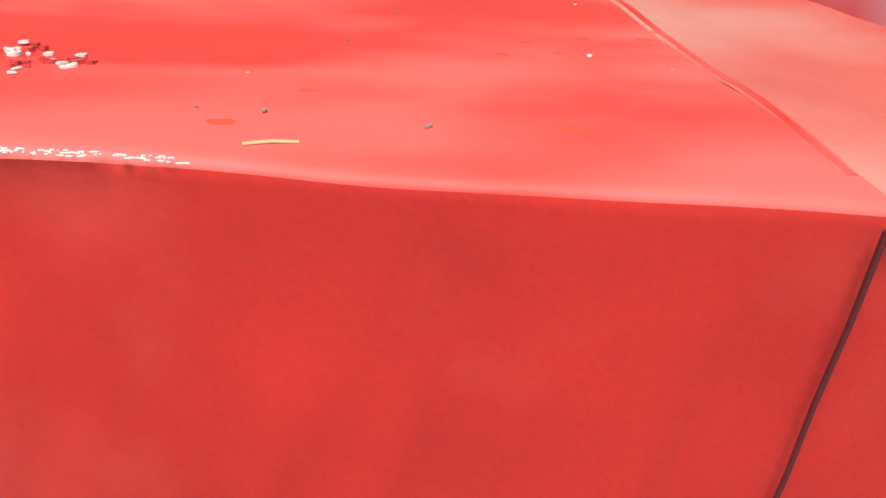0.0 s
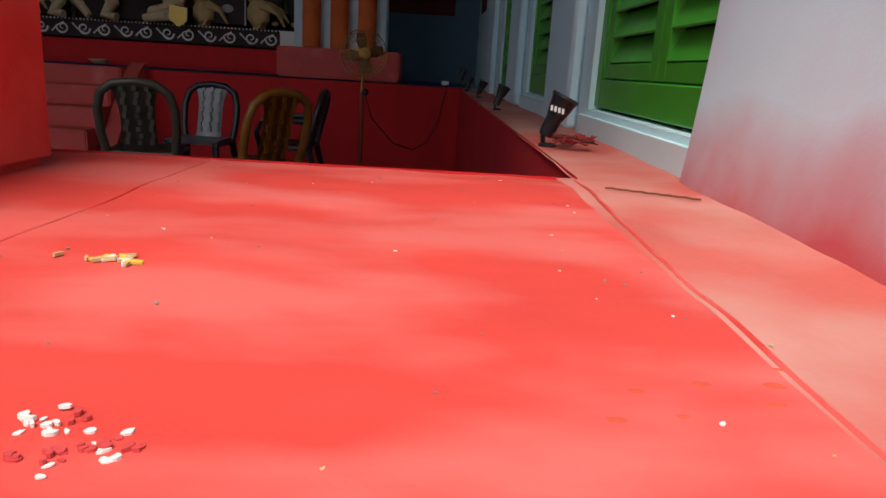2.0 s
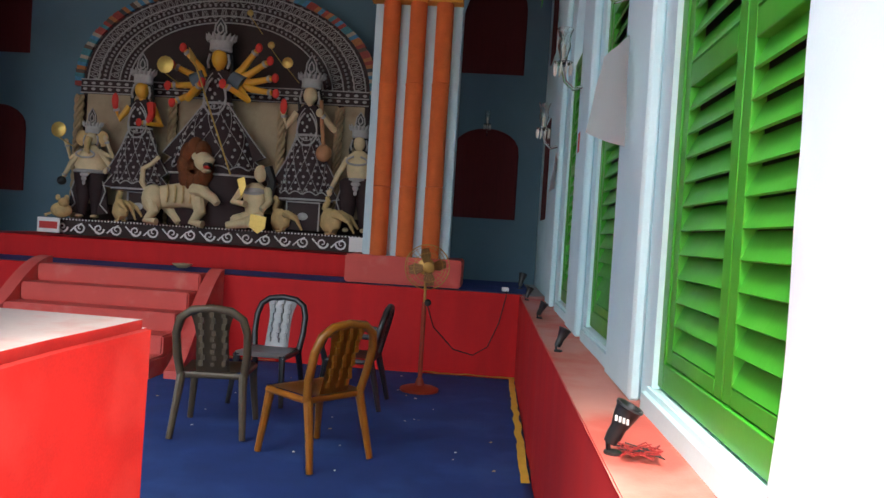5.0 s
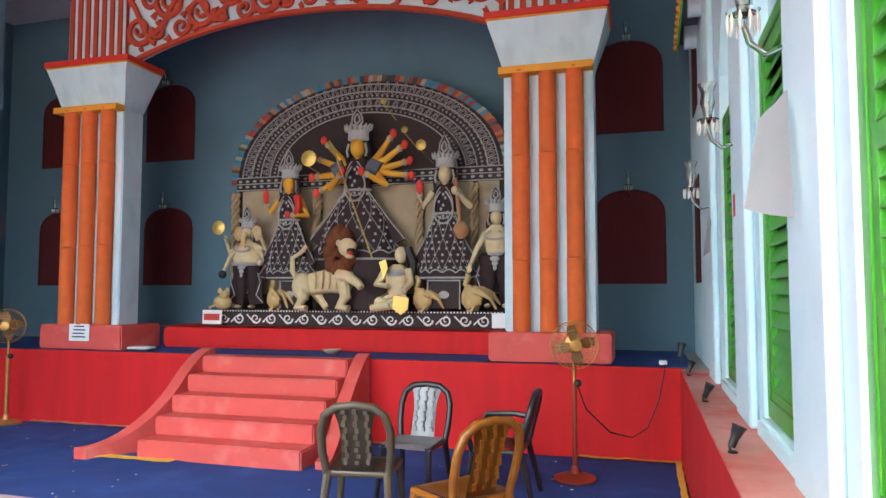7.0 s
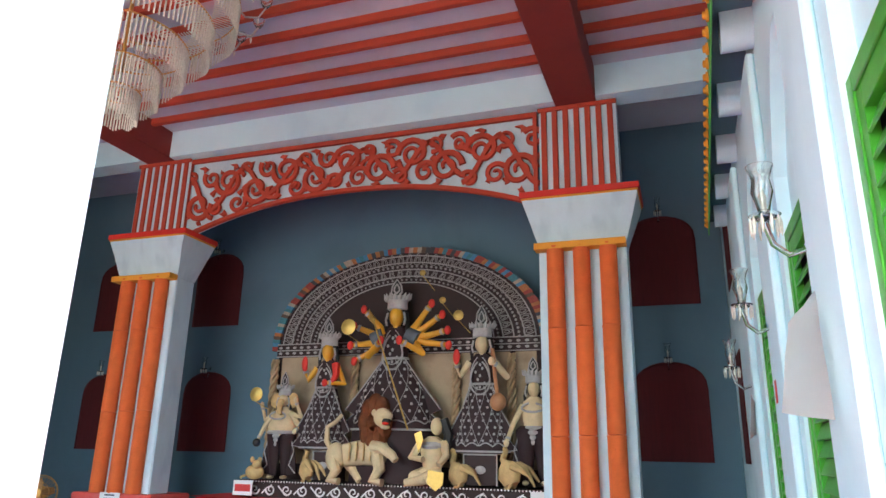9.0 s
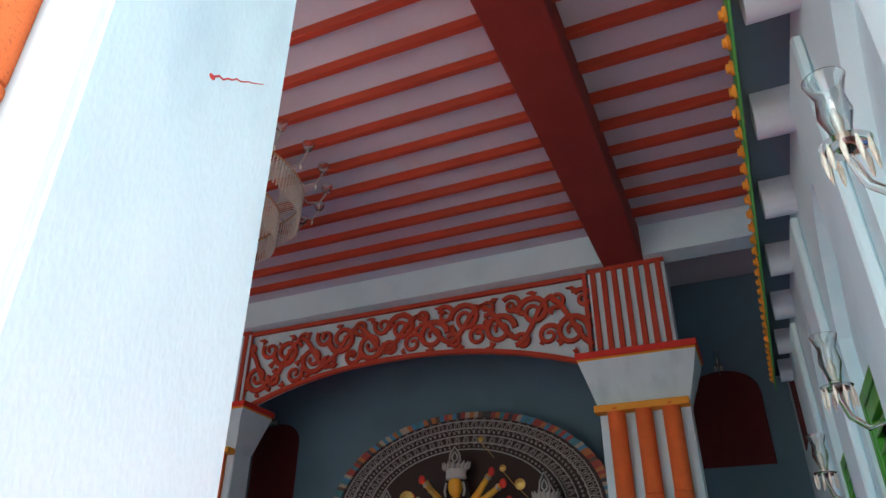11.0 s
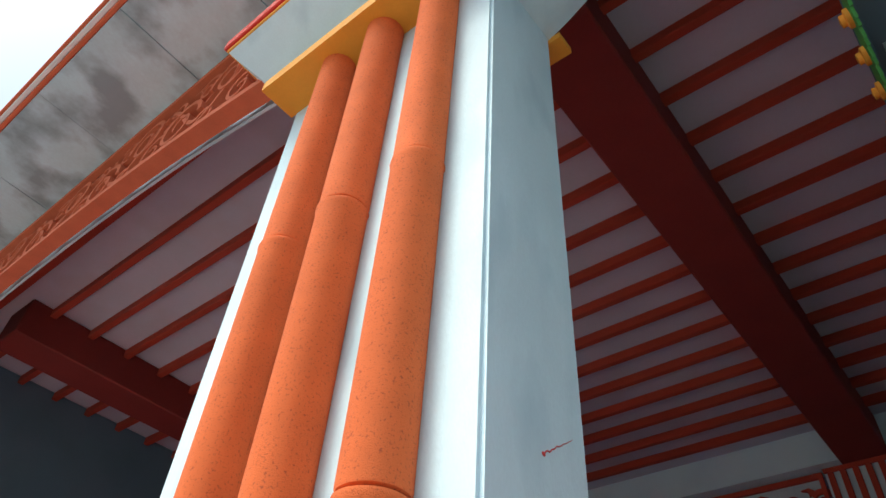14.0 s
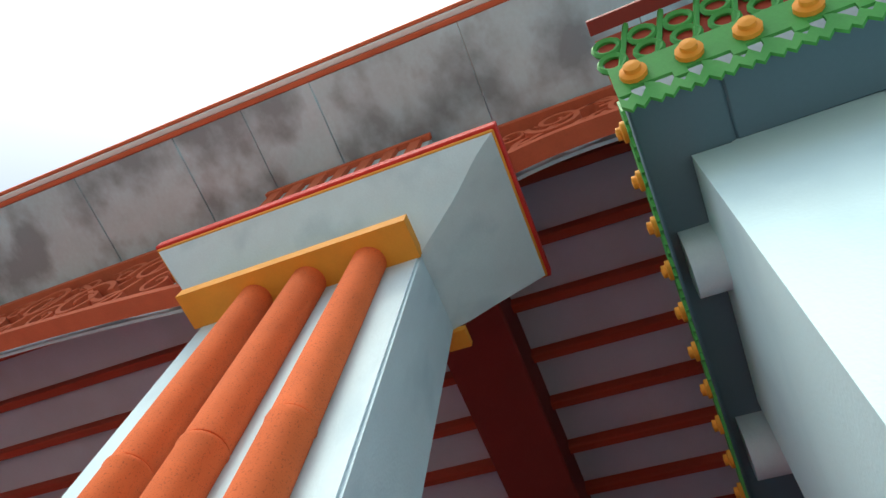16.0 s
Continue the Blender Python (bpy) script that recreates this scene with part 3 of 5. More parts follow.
# ---- carved panels ----
def scroll_panel(name, x0, x1, y, zt, zb_end, zb_mid, mat, label, depth=0.05, cells=9, rw=1.0):
    """Pierced arch panel: frame bars and a run of carved scrolls between top bar and arched foot."""
    t = thing(name, (0, 0, 0), label, "fretwork panel")
    n = 40

    def zb(u):
        k = abs(2 * u - 1)
        return zb_mid - (zb_mid - zb_end) * k ** 2.2

    fr = bmesh.new()
    box(fr, x0, x1, y - depth, y, zt - 0.06, zt)
    box(fr, x0, x0 + 0.05, y - depth, y, zb(0), zt - 0.06)
    box(fr, x1 - 0.05, x1, y - depth, y, zb(1), zt - 0.06)
    ribbon(fr, [(x0 + (x1 - x0) * i / n, zb(i / n) + 0.03) for i in range(n + 1)], 0.07, 0.07, y - depth, y)
    part("frame", fr, mat, t)
    sc = bmesh.new()
    for c in range(cells):
        u0, u1 = c / cells, (c + 1) / cells
        um = (u0 + u1) / 2
        xm, zl = x0 + (x1 - x0) * um, zb(um) + 0.05
        h = zt - 0.08 - zl
        w = (x1 - x0) / cells
        s = 1 if c % 2 else -1
        side = 1 if um < 0.5 else -1
        ribbon(sc, swirl(xm, zl + h * (0.5 + 0.14 * s), min(w * 0.46, h * 0.36), 1.6, math.pi * (0.5 + s * 0.5), side * s), 0.062 * rw, 0.03 * rw, y - depth * 0.8, y - 0.004)
        ribbon(sc, swirl(xm + w * 0.38, zl + h * (0.5 - 0.26 * s), min(w * 0.30, h * 0.24), 1.3, math.pi * (0.5 - s * 0.3), -side * s), 0.05 * rw, 0.026 * rw, y - depth * 0.7, y - 0.004)
        ribbon(sc, swirl(xm - w * 0.36, zl + h * (0.5 - 0.30 * s), min(w * 0.24, h * 0.18), 1.2, math.pi * (1.1 - s * 0.3), side * s), 0.045 * rw, 0.022 * rw, y - depth * 0.7, y - 0.004)
        stem = [(xm - w * 0.55 + w * 1.1 * i / 10, zl + h * (0.5 + 0.34 * s * math.sin(math.pi * (i / 10 - 0.5)))) for i in range(11)]
        ribbon(sc, stem, 0.05 * rw, 0.05 * rw, y - depth * 0.75, y - 0.004)
        for q in range(5):
            a = q * 1.25 + c
            lx, lz = xm + w * 0.42 * math.cos(a), zl + h * (0.5 + 0.40 * math.sin(a))
            ribbon(sc, [(lx, lz), (lx + 0.05 * math.cos(a * 2), lz + 0.07 * math.sin(a + 1)), (lx + 0.12 * math.cos(a * 2 + 0.5), lz + 0.10 * math.sin(a + 1.3))], 0.07 * rw, 0.01, y - depth * 0.6, y - 0.004)
    part("scrollwork", sc, mat, t, "pierced leaf scrolls")
    bk = bmesh.new()
    prism(bk, [(x0 + 0.02 + (x1 - x0 - 0.04) * i / n, zb(i / n) + 0.02) for i in range(n + 1)] + [(x1 - 0.02, zt - 0.01), (x0 + 0.02, zt - 0.01)], lambda u, v, w: (u, y + 0.03 + w, v), 0.02)
    part("backing_board", bk, PALE_BLUE, t, "pale backing board")
    return t


scroll_panel("carved_arch_panel", -6.53, -1.34, 8.50, 5.93, 4.69, 5.15, FRET, "red ochre carved scroll arch panel between the rear columns", cells=11, rw=1.5)
scroll_panel("carved_arch_panel", -8.3, -1.85, 1.06, 6.19, 5.12, 5.50, FRET_ORANGE, "weathered orange carved scroll panel under the zinc eave", depth=0.11, cells=13, rw=0.95)
scroll_panel("carved_arch_panel", -0.55, 1.2, 1.06, 6.19, 5.22, 5.60, FRET_ORANGE, "short orange carved scroll panel beside the front column", depth=0.11, cells=4, rw=0.95)

# ---- zinc eave ----
eave = thing("eave", (0, 0, 0), "weathered zinc-sheet eave with an orange edge trim", "eave", kind="structure")
xs = [-10.4, -9.3, -8.4, -7.3, -6.2, -5.25, -4.2, -3.1, -2.28, -1.75, -1.25, -0.26, 0.72, 1.2]
for k, (a, b) in enumerate(zip(xs, xs[1:])):
    bm = bmesh.new()
    prism(bm, [(0.30, 6.23), (1.0, 6.195), (1.0, 6.22), (0.30, 6.255)], lambda u, v, w, a=a, b=b: (a + 0.004 + w, u, v + 0.002 * (k % 3)), b - a - 0.008)
    part("panel", bm, METAL_EAVE, eave)
part("edge_trim", bx(-10.4, 1.2, 0.262, 0.298, 6.225, 6.275, bev=0.008), FRET_ORANGE, eave, "orange painted edge strip")
part("edge_cap", bx(-10.4, 1.2, 0.225, 0.261, 6.235, 6.30, bev=0.006), PAPER, eave, "white edge strip")
part("outer_edge_trim", bx(-10.4, 1.2, 0.20, 0.224, 6.25, 6.315, bev=0.006), FRET_ORANGE, eave, "thin outer orange strip")
part("fascia_board", bx(-10.4, 0.74, 1.12, 1.14, 6.19, 6.36), WALL_WHITE, eave)
structure("roof", bx(-10.7, 1.25, 0.28, 10.6, 6.62, 6.75), CONCRETE, "flat roof slab over the hall", "roof")


# ---- shutters ----
def shutter_window(a, b, z0=1.03, z1=3.10):
    """Pair of louvred leaves in a frame, facing -x."""
    t = thing("window", (WX + 0.075, (a + b) / 2, z0), "green painted louvred window shutters, closed", "window", "green shuttered windows")
    w, h = b - a, z1 - z0
    fr = bmesh.new()
    f = 0.075
    for box_ in ((-w / 2, -w / 2 + f, 0, h), (w / 2 - f, w / 2, 0, h), (-w / 2 + f, w / 2 - f, 0, f * 1.3), (-w / 2 + f, w / 2 - f, h - f, h)):
        box(fr, -0.055, 0, box_[0], box_[1], box_[2], box_[3], bev=0.004)
    part("frame", fr, GREEN, t)
    lw = (w - 2 * f) / 2
    for s in (-1, 1):
        c = s * lw / 2
        leaf = bmesh.new()
        st = 0.065
        y0, y1 = c - lw / 2 + 0.003, c + lw / 2 - 0.003
        zb, zt_ = f * 1.3 + 0.004, h - f - 0.004
        for q in ((y0, y0 + st, zb, zt_), (y1 - st, y1, zb, zt_), (y0 + st, y1 - st, zb, zb + 0.05), (y0 + st, y1 - st, zt_ - 0.09, zt_), (y0 + st, y1 - st, h * 0.52, h * 0.52 + 0.08)):
            box(leaf, -0.048, -0.008, q[0], q[1], q[2], q[3], bev=0.003)
        lf = part("leaf", leaf, GREEN, t)
        for za, zc in ((zb + 0.05, h * 0.52), (h * 0.52 + 0.08, zt_ - 0.09)):
            n = int((zc - za) / 0.084)
            for k in range(n):
                z = za + (zc - za) * (k + 0.5) / n
                sl = bmesh.new()
                m = Matrix.LocRotScale((-0.026, c, z), Euler((0, radians(24 + 3 * noise.noise((a, k, s))), 0)), (0.010, lw - 2 * st, (zc - za) / n * 1.02))
                bmesh.ops.create_cube(sl, size=1, matrix=m)
                part("slat", sl, GREEN, lf, smooth=False)
        # black sheet added behind the slats, in place of the shade in their gaps
        part("backing", bx(-0.004, 0.0, y0, y1, zb, zt_), BLACK, t)
    return t


for a, b in WIN:
    shutter_window(a, b)

# ---- niches with maroon curtains on the rear wall ----
def niche(cx, z0, w=0.86, h=1.22):
    t = thing("niche", (cx, 10.2, z0), "arched wall niche closed by a dark maroon cloth", "niche", "niches in the rear wall")
    n = 12
    arch = [(w / 2, 0), (w / 2, h * 0.72)] + [(w / 2 * math.cos(math.pi * i / n), h * 0.72 + h * 0.28 * math.sin(math.pi * i / n) ** 0.8) for i in range(1, n)] + [(-w / 2, h * 0.72), (-w / 2, 0)]
    bm = bmesh.new()
    prism(bm, arch, lambda u, v, k: (u, -0.012 + k, v), 0.010)
    part("curtain", bm, MAROON, t)
    rim = bmesh.new()
    pipe(rim, [(u * 1.02, -0.012, v) for u, v in arch], 0.014, 6)
    part("rim", rim, MAROON, t)
    return t


for cx in (-0.03, -7.1, -9.2):
    for z in (1.80, 3.78):
        niche(cx, z)

# ---- stairs ----
st = thing("staircase", (-3.95, 7.6, 0), "five faded red cloth-covered steps up to the stage", "staircase")
for k in range(5):
    bm = bx(-0.93, 0.93, -0.66 + 0.265 * k, 0.68, 0.19 * k - (0.02 if k == 0 else 0), 0.19 * (k + 1) - 0.001 - (0.004 if k == 4 else 0), bev=0.016, seg=2)
    part("step", bm, RED_PAINT, st, "worn pinkish red step" if k == 0 else "")
for s in (-1, 1):
    bm = bmesh.new()
    rows = []
    for i in range(19):
        u = i / 18
        y = 0.68 - (1.52 if s < 0 else 1.25) * u
        flare = (0.55 if s < 0 else 0.12) * max(0, u - 0.45) ** 1.5 * 2
        xx = s * (0.94 + flare)
        z = 1.02 - 0.05 * u - 0.86 * (0.5 - 0.5 * math.cos(math.pi * min(1, u * 1.02))) if s < 0 else 1.0 - 0.92 * (0.5 - 0.5 * math.cos(math.pi * u)) ** 0.8
        rows.append([bm.verts.new(c) for c in ((xx, y, -0.02), (xx, y, z), (xx + s * 0.15, y, z), (xx + s * 0.15, y, -0.02))])
    for q, r in zip(rows, rows[1:]):
        for k in range(4):
            bm.faces.new((q[k], q[(k + 1) % 4], r[(k + 1) % 4], r[k]))
    bm.faces.new(rows[0]), bm.faces.new(rows[-1][::-1])
    part("side_curb", bm, RED_PAINT, st, "curving side curb")


# ---- statue group on the stage ----
def solid(name, pieces, mats, at, label, category, group="", turn=0):
    """One plain mesh out of several shaped pieces, each with its own paint."""
    bm = bmesh.new()
    for index, make in pieces:
        before = len(bm.faces)
        make(bm)
        bm.faces.ensure_lookup_table()
        for f in bm.faces[before:]:
            f.material_index = index
    ob = obj(name, bm, mats)
    ob.matrix_basis = pose(*at, 0, 0, turn)
    return tagged(ob, label, category, group)


STATUE_MATS = [ROBE_CLOTH, SILVER, SKIN, BLACK, CREAM, GOLD, BRIGHT_RED, BROWN, GOURD, STEEL_BLUE, OCHRE_CREAM]


ROBE = [(0.47, 0.0), (0.46, 0.04), (0.40, 0.35), (0.29, 0.75), (0.185, 1.0), (0.19, 1.18), (0.215, 1.34), (0.10, 1.46)]


def robe_r(z, wide):
    """Half width of the robe at height z, before scaling."""
    w = float(np.interp(z, [q[1] for q in ROBE], [q[0] for q in ROBE]))
    return w * (1 + (wide - 1) * max(0.0, min(1.0, (1.05 - z) / 0.5)))


def standing(u, top, skin, arms, robe=True, label="", at=(0, 0, 0), wide=1.0, belly=0.0, extra=(), low=0.0):
    """A plain standing figure; u scales it (head at 1.61 u), top: its crown's tip; arms: elbow and wrist points."""
    pcs = []
    S = Matrix.Scale(u, 4)
    if robe:
        pcs.append((0, lambda b: lathe(b, [(robe_r(z, wide), z) for z in (low, 0.04, 0.2, 0.35, 0.55, 0.75, 0.9, 1.0, 1.18, 1.34, 1.46)], sides=24, m=S, squash=(1, 0.45))))

        def at_robe(a, z, out=1.01):
            q = robe_r(z, wide) * out
            return Vector((q * math.cos(a), 0.45 * q * math.sin(a), z)) * u

        def trim(b):
            pipe(b, [at_robe(a, 0.03) for a in np.linspace(-math.pi, 0, 22)], 0.016 * u, 5)
            pipe(b, [at_robe(a, 0.10 + 0.05 * abs(math.sin(a * 6))) for a in np.linspace(-math.pi, 0, 40)], 0.010 * u, 4)
            for dz, rr in ((0.0, 0.014), (0.07, 0.008)):
                pipe(b, [Vector((0.15 * math.sin(k), -0.118 - 0.02 * math.cos(k) ** 2, 1.34 + dz - 0.50 * math.cos(k / 2) ** 1.5)) * u for k in np.linspace(-2.9, 2.9, 30)], rr * u, 5)
            for k in range(7):
                ball(b, Vector((0.035 * (k % 2 * 2 - 1) * (k % 3), -0.125, 1.28 - 0.055 * k)) * u, (0.022 * u, 0.01 * u, 0.026 * u), 6, 4)
            pipe(b, [at_robe(a, 1.0, 1.04) for a in np.linspace(-math.pi, 0, 16)], 0.020 * u, 5)
        pcs.append((1, trim))

        def dots(b):
            for row in range(9):
                z = 0.18 + 0.095 * row
                n = 9 - row // 2
                for k in range(n):
                    a = math.pi * (1.06 + 0.88 * (k + 0.5 * (row % 2)) / n)
                    lathe(b, [(0.021 * u, 0), (0.018 * u, 0.010 * u), (0.009 * u, 0.004 * u), (0.003, 0.012 * u)], m=Matrix.Translation(at_robe(a, z)) @ Vector((math.cos(a), 2 * math.sin(a), 0.1)).to_track_quat("Z", "Y").to_matrix().to_4x4(), sides=8)
        pcs.append((1, dots))

        def lattice(b):
            for s in (-1, 1):
                for k in range(9):
                    q = []
                    for i in range(13):
                        z = 0.12 + 0.86 * i / 12
                        a = math.pi * (1.5 + s * (-0.80 + 0.20 * k + 0.34 * i / 12))
                        if math.sin(a) < -0.08:
                            q.append(at_robe(a, z))
                    if len(q) > 2:
                        pipe(b, q, 0.004 * u, 4)
        pcs.append((1, lattice))
        # stiff side folds with a bright border
        for s in (-1, 1):
            fold = [(0.16, 1.0), (0.34 * wide, 0.62), (0.54 * wide, 0.30), (0.44 * wide, 0.24), (0.60 * wide, 0.06), (0.30 * wide, 0.02)]
            pcs.append((0, lambda b, s=s, fold=fold: prism(b, fold, lambda x, z, w: Vector((s * x, -0.05 + w, z)) * u, 0.05)))
            pcs.append((1, lambda b, s=s, fold=fold: pipe(b, [Vector((s * x, -0.06, z)) * u for x, z in fold], 0.010 * u, 5)))
    else:
        pcs.append((skin, lambda b: lathe(b, [(0.10, 0.80), (0.17 + belly, 0.93), (0.20 + belly * 1.1, 1.06), (0.22, 1.30), (0.20, 1.38), (0.08, 1.47)], sides=18, m=S, squash=(1, 0.66))))
        pcs.append((0, lambda b: [lathe(b, [(0.07, 0.06), (0.10, 0.25), (0.16, 0.6), (0.20, 0.90), (0.12, 0.97)], sides=14, m=Matrix.Translation((s * 0.14 * u, 0, 0)) @ S, squash=(1, 0.8)) for s in (-1, 1)]))
        pcs.append((skin, lambda b: [ball(b, (s * 0.16 * u, -0.07 * u, 0.035 * u), (0.06 * u, 0.12 * u, 0.04 * u), 8, 6) for s in (-1, 1)]))
        pcs.append((1, lambda b: lathe(b, [(0.19 + belly, 0.90), (0.225 + belly, 0.93), (0.19 + belly, 0.97)], sides=16, m=S, squash=(1, 0.75))))
        pcs.append((1, lambda b: [ball(b, (0, -(0.17 + belly * 0.5) * u, z * u), (w * u, 0.02 * u, 0.05 * u), 8, 5) for z, w in ((0.86, 0.09), (0.78, 0.06), (0.70, 0.035))]))
        pcs.append((1, lambda b: [pipe(b, [Vector((s * x, -0.06, z)) * u for x, z in ((0.22, 0.95), (0.36, 0.55), (0.26, 0.28), (0.42, 0.12))], 0.014 * u, 5) for s in (-1, 1)]))
        pcs.append((0, lambda b: [prism(b, [(0.2, 0.95), (0.36, 0.55), (0.42, 0.12), (0.2, 0.08)], lambda x, z, w, s=s: Vector((s * x, -0.05 + w, z)) * u, 0.05) for s in (-1, 1)]))
        pcs.append((1, lambda b: pipe(b, [Vector((0.19 * math.sin(k), -0.17 - belly * 0.5, 1.36 - 0.16 * math.cos(k / 2) ** 1.5)) * u for k in np.linspace(-2.8, 2.8, 18)], 0.020 * u, 5)))
    pcs.append((skin, lambda b: pipe(b, [Vector((0, 0, 1.40)) * u, Vector((0, -0.01, 1.52)) * u], 0.055 * u, 10)))
    pcs.append((skin, lambda b: ball(b, (0, -0.03 * u, 1.60 * u), (0.105 * u, 0.11 * u, 0.14 * u), 14, 10)))
    pcs.append((3, lambda b: ball(b, (0, 0.05 * u, 1.63 * u), (0.155 * u, 0.10 * u, 0.17 * u), 12, 8)))
    pcs.append((3, lambda b: [pipe(b, [Vector((s * 0.12, 0.02, 1.66)) * u, Vector((s * 0.17, 0.0, 1.48)) * u, Vector((s * 0.15, -0.03, 1.32)) * u], 0.04 * u, 7, 0.02 * u) for s in (-1, 1)]))
    # crown: band, upright leaves and a tall centre piece
    pcs.append((1, lambda b: lathe(b, [(0.13, 1.70), (0.155, 1.72), (0.15, 1.80), (0.165, 1.84), (0.12, 1.87), (0.06, 1.93)], sides=18, m=S, squash=(1, 0.7))))
    pcs.append((1, lambda b: [lathe(b, [(0.024 * u, 0), (0.034 * u, 0.04 * u), (0.004 * u, 0.11 * u)], m=Matrix.Translation((0.165 * u * math.cos(a), -0.11 * u * math.sin(a), 1.84 * u)) @ Euler((0, 0.5 * math.cos(a), 0)).to_matrix().to_4x4(), sides=6) for a in np.linspace(0, math.pi, 9)]))
    pcs.append((3, lambda b: prism(b, [(0.02, 1.84), (0.085, 1.95), (0.07, (1.95 + top) / 2), (0, top), (-0.07, (1.95 + top) / 2), (-0.085, 1.95), (-0.02, 1.84)], lambda x, z, w: Vector((x, -0.05 + w, z)) * u, 0.03)))
    pcs.append((1, lambda b: [pipe(b, [Vector((f * x, -0.055, 1.95 + (z - 1.95) * f + (1 - f) * 0.06)) * u for x, z in ((0.0, 1.86), (0.085, 1.95), (0.07, (1.95 + top) / 2), (0, top), (-0.07, (1.95 + top) / 2), (-0.085, 1.95), (0.0, 1.86))], 0.013 * u, 5) for f in (1.0, 0.5)]))
    pcs.append((1, lambda b: [pipe(b, [Vector((s * 0.125, -0.05, 1.66)) * u, Vector((s * 0.15, -0.06, 1.55)) * u, Vector((s * 0.13, -0.06, 1.47)) * u], 0.018 * u, 6) for s in (-1, 1)]))
    for s, (ex, ey, ez), (wx, wy, wz) in arms:
        pcs.append((skin, lambda b, s=s, e=(ex, ey, ez), w=(wx, wy, wz): pipe(b, [Vector((s * 0.19, -0.02, 1.33)) * u, Vector(e) * u, Vector(w) * u], 0.062 * u, 9, 0.036 * u)))
        pcs.append((6 if skin == 2 else skin, lambda b, e=(ex, ey, ez), w=(wx, wy, wz): ball(b, (Vector(w) + (Vector(w) - Vector(e)).normalized() * 0.05) * u, (0.05 * u, 0.032 * u, 0.065 * u), 8, 6)))
        pcs.append((1, lambda b, e=(ex, ey, ez), w=(wx, wy, wz): lathe(b, [(0.045 * u, -0.02 * u), (0.052 * u, 0), (0.045 * u, 0.02 * u)], sides=10, m=Matrix.Translation((Vector(e) * 0.12 + Vector(w) * 0.88) * u) @ (Vector(w) - Vector(e)).to_track_quat("Z", "Y").to_matrix().to_4x4())))
    pcs += [(i, lambda b, f=f: f(b, u)) for i, f in extra]
    return solid("statue", pcs, STATUE_MATS, at, label, "statue", "painted clay statues on the stage")


IY = 9.42
palm = (6, lambda b, u: ball(b, (-0.36 * u, -0.16 * u, 1.40 * u), (0.055 * u, 0.03 * u, 0.12 * u), 10, 7))
down = [(-1, (-0.34, -0.06, 1.12), (-0.36, -0.12, 1.28)), (1, (0.36, -0.08, 1.06), (0.14, -0.24, 1.06))]
standing(0.82, 2.18, 2, down, True, "yellow-faced clay statue in a dark jewelled robe", (-4.53, IY, 1.86), 0.92, extra=[palm, (6, lambda b, u: pipe(b, [Vector(q) * u for q in ((0.20, -0.10, 1.38), (0.24, -0.15, 1.2), (0.20, -0.2, 1.06))], 0.075 * u, 8, 0.04 * u))])
standing(0.851, 2.2, 4, [(-1, (-0.34, -0.06, 1.12), (-0.36, -0.12, 1.28)), (1, (0.40, -0.10, 1.10), (0.24, -0.24, 1.28))], True, "pale clay statue in a dark jewelled robe holding a gourd", (-2.30, IY, 1.85), 0.9, extra=[palm,
    (8, lambda b, u: pipe(b, [Vector(q) * u for q in ((0.22, -0.22, 1.50), (0.26, -0.24, 1.1), (0.30, -0.24, 0.78))], 0.030 * u, 7)),
    (8, lambda b, u: ball(b, (0.31 * u, -0.26 * u, 0.72 * u), (0.12 * u, 0.09 * u, 0.13 * u), 12, 8))])
reach = [(-1, -0.47, 1.70), (-1, -0.61, 1.47), (-1, -0.65, 1.20), (-1, -0.58, 0.98), (1, 0.56, 1.74), (1, 0.72, 1.58), (1, 0.80, 1.36), (1, 0.82, 1.16)]
ten = [(s, (x * 0.55, 0.0, 1.27 + (z - 1.27) * 0.45), (x * 0.95, -0.10, 1.27 + (z - 1.27) * 0.95)) for s, x, z in reach] + [(-1, (-0.38, -0.10, 1.04), (-0.14, -0.28, 1.20)), (1, (0.44, -0.10, 1.06), (0.20, -0.26, 1.20))]
standing(0.963, 2.15, 2, ten, True, "large yellow-faced clay statue with ten arms and dark robe", (-3.55, IY + 0.08, 2.10), 1.32, low=-0.66, extra=[
    (9, lambda b, u: [pipe(b, [Vector((s * 0.18, -0.02, 1.34)) * u, Vector((s * 0.34, -0.02, 1.26)) * u], 0.12 * u, 10, 0.13 * u) for s in (-1, 1)])])
standing(0.652, 2.2, 4, [(-1, (-0.42, 0, 1.10), (-0.50, -0.10, 0.80)), (1, (0.42, 0, 1.05), (0.40, -0.12, 0.98)), (-1, (-0.46, 0.03, 1.20), (-0.50, -0.05, 1.46)), (1, (0.44, 0, 1.25), (0.36, -0.12, 1.56))], False, "pot-bellied pale clay statue with a dark dhoti", (-5.18, IY, 1.47), belly=0.12, extra=[
    (10, lambda b, u: [ball(b, (s * 0.20 * u, 0.0, 1.60 * u), (0.15 * u, 0.03 * u, 0.16 * u), 12, 8) for s in (-1, 1)]),
    (10, lambda b, u: pipe(b, [Vector(q) * u for q in ((0, -0.12, 1.60), (0.0, -0.18, 1.46), (0.04, -0.24, 1.34), (0.10, -0.24, 1.30))], 0.075 * u, 9, 0.035 * u)),
    (3, lambda b, u: ball(b, (-0.52 * u, -0.13 * u, 0.72 * u), 0.09 * u, 10, 7))])
standing(0.708, 2.16, 4, [(-1, (-0.36, -0.05, 1.02), (-0.44, -0.2, 0.72)), (1, (0.36, -0.05, 1.1), (0.3, -0.2, 1.3))], False, "slender pale clay statue in a dark dhoti", (-1.63, IY, 1.50))
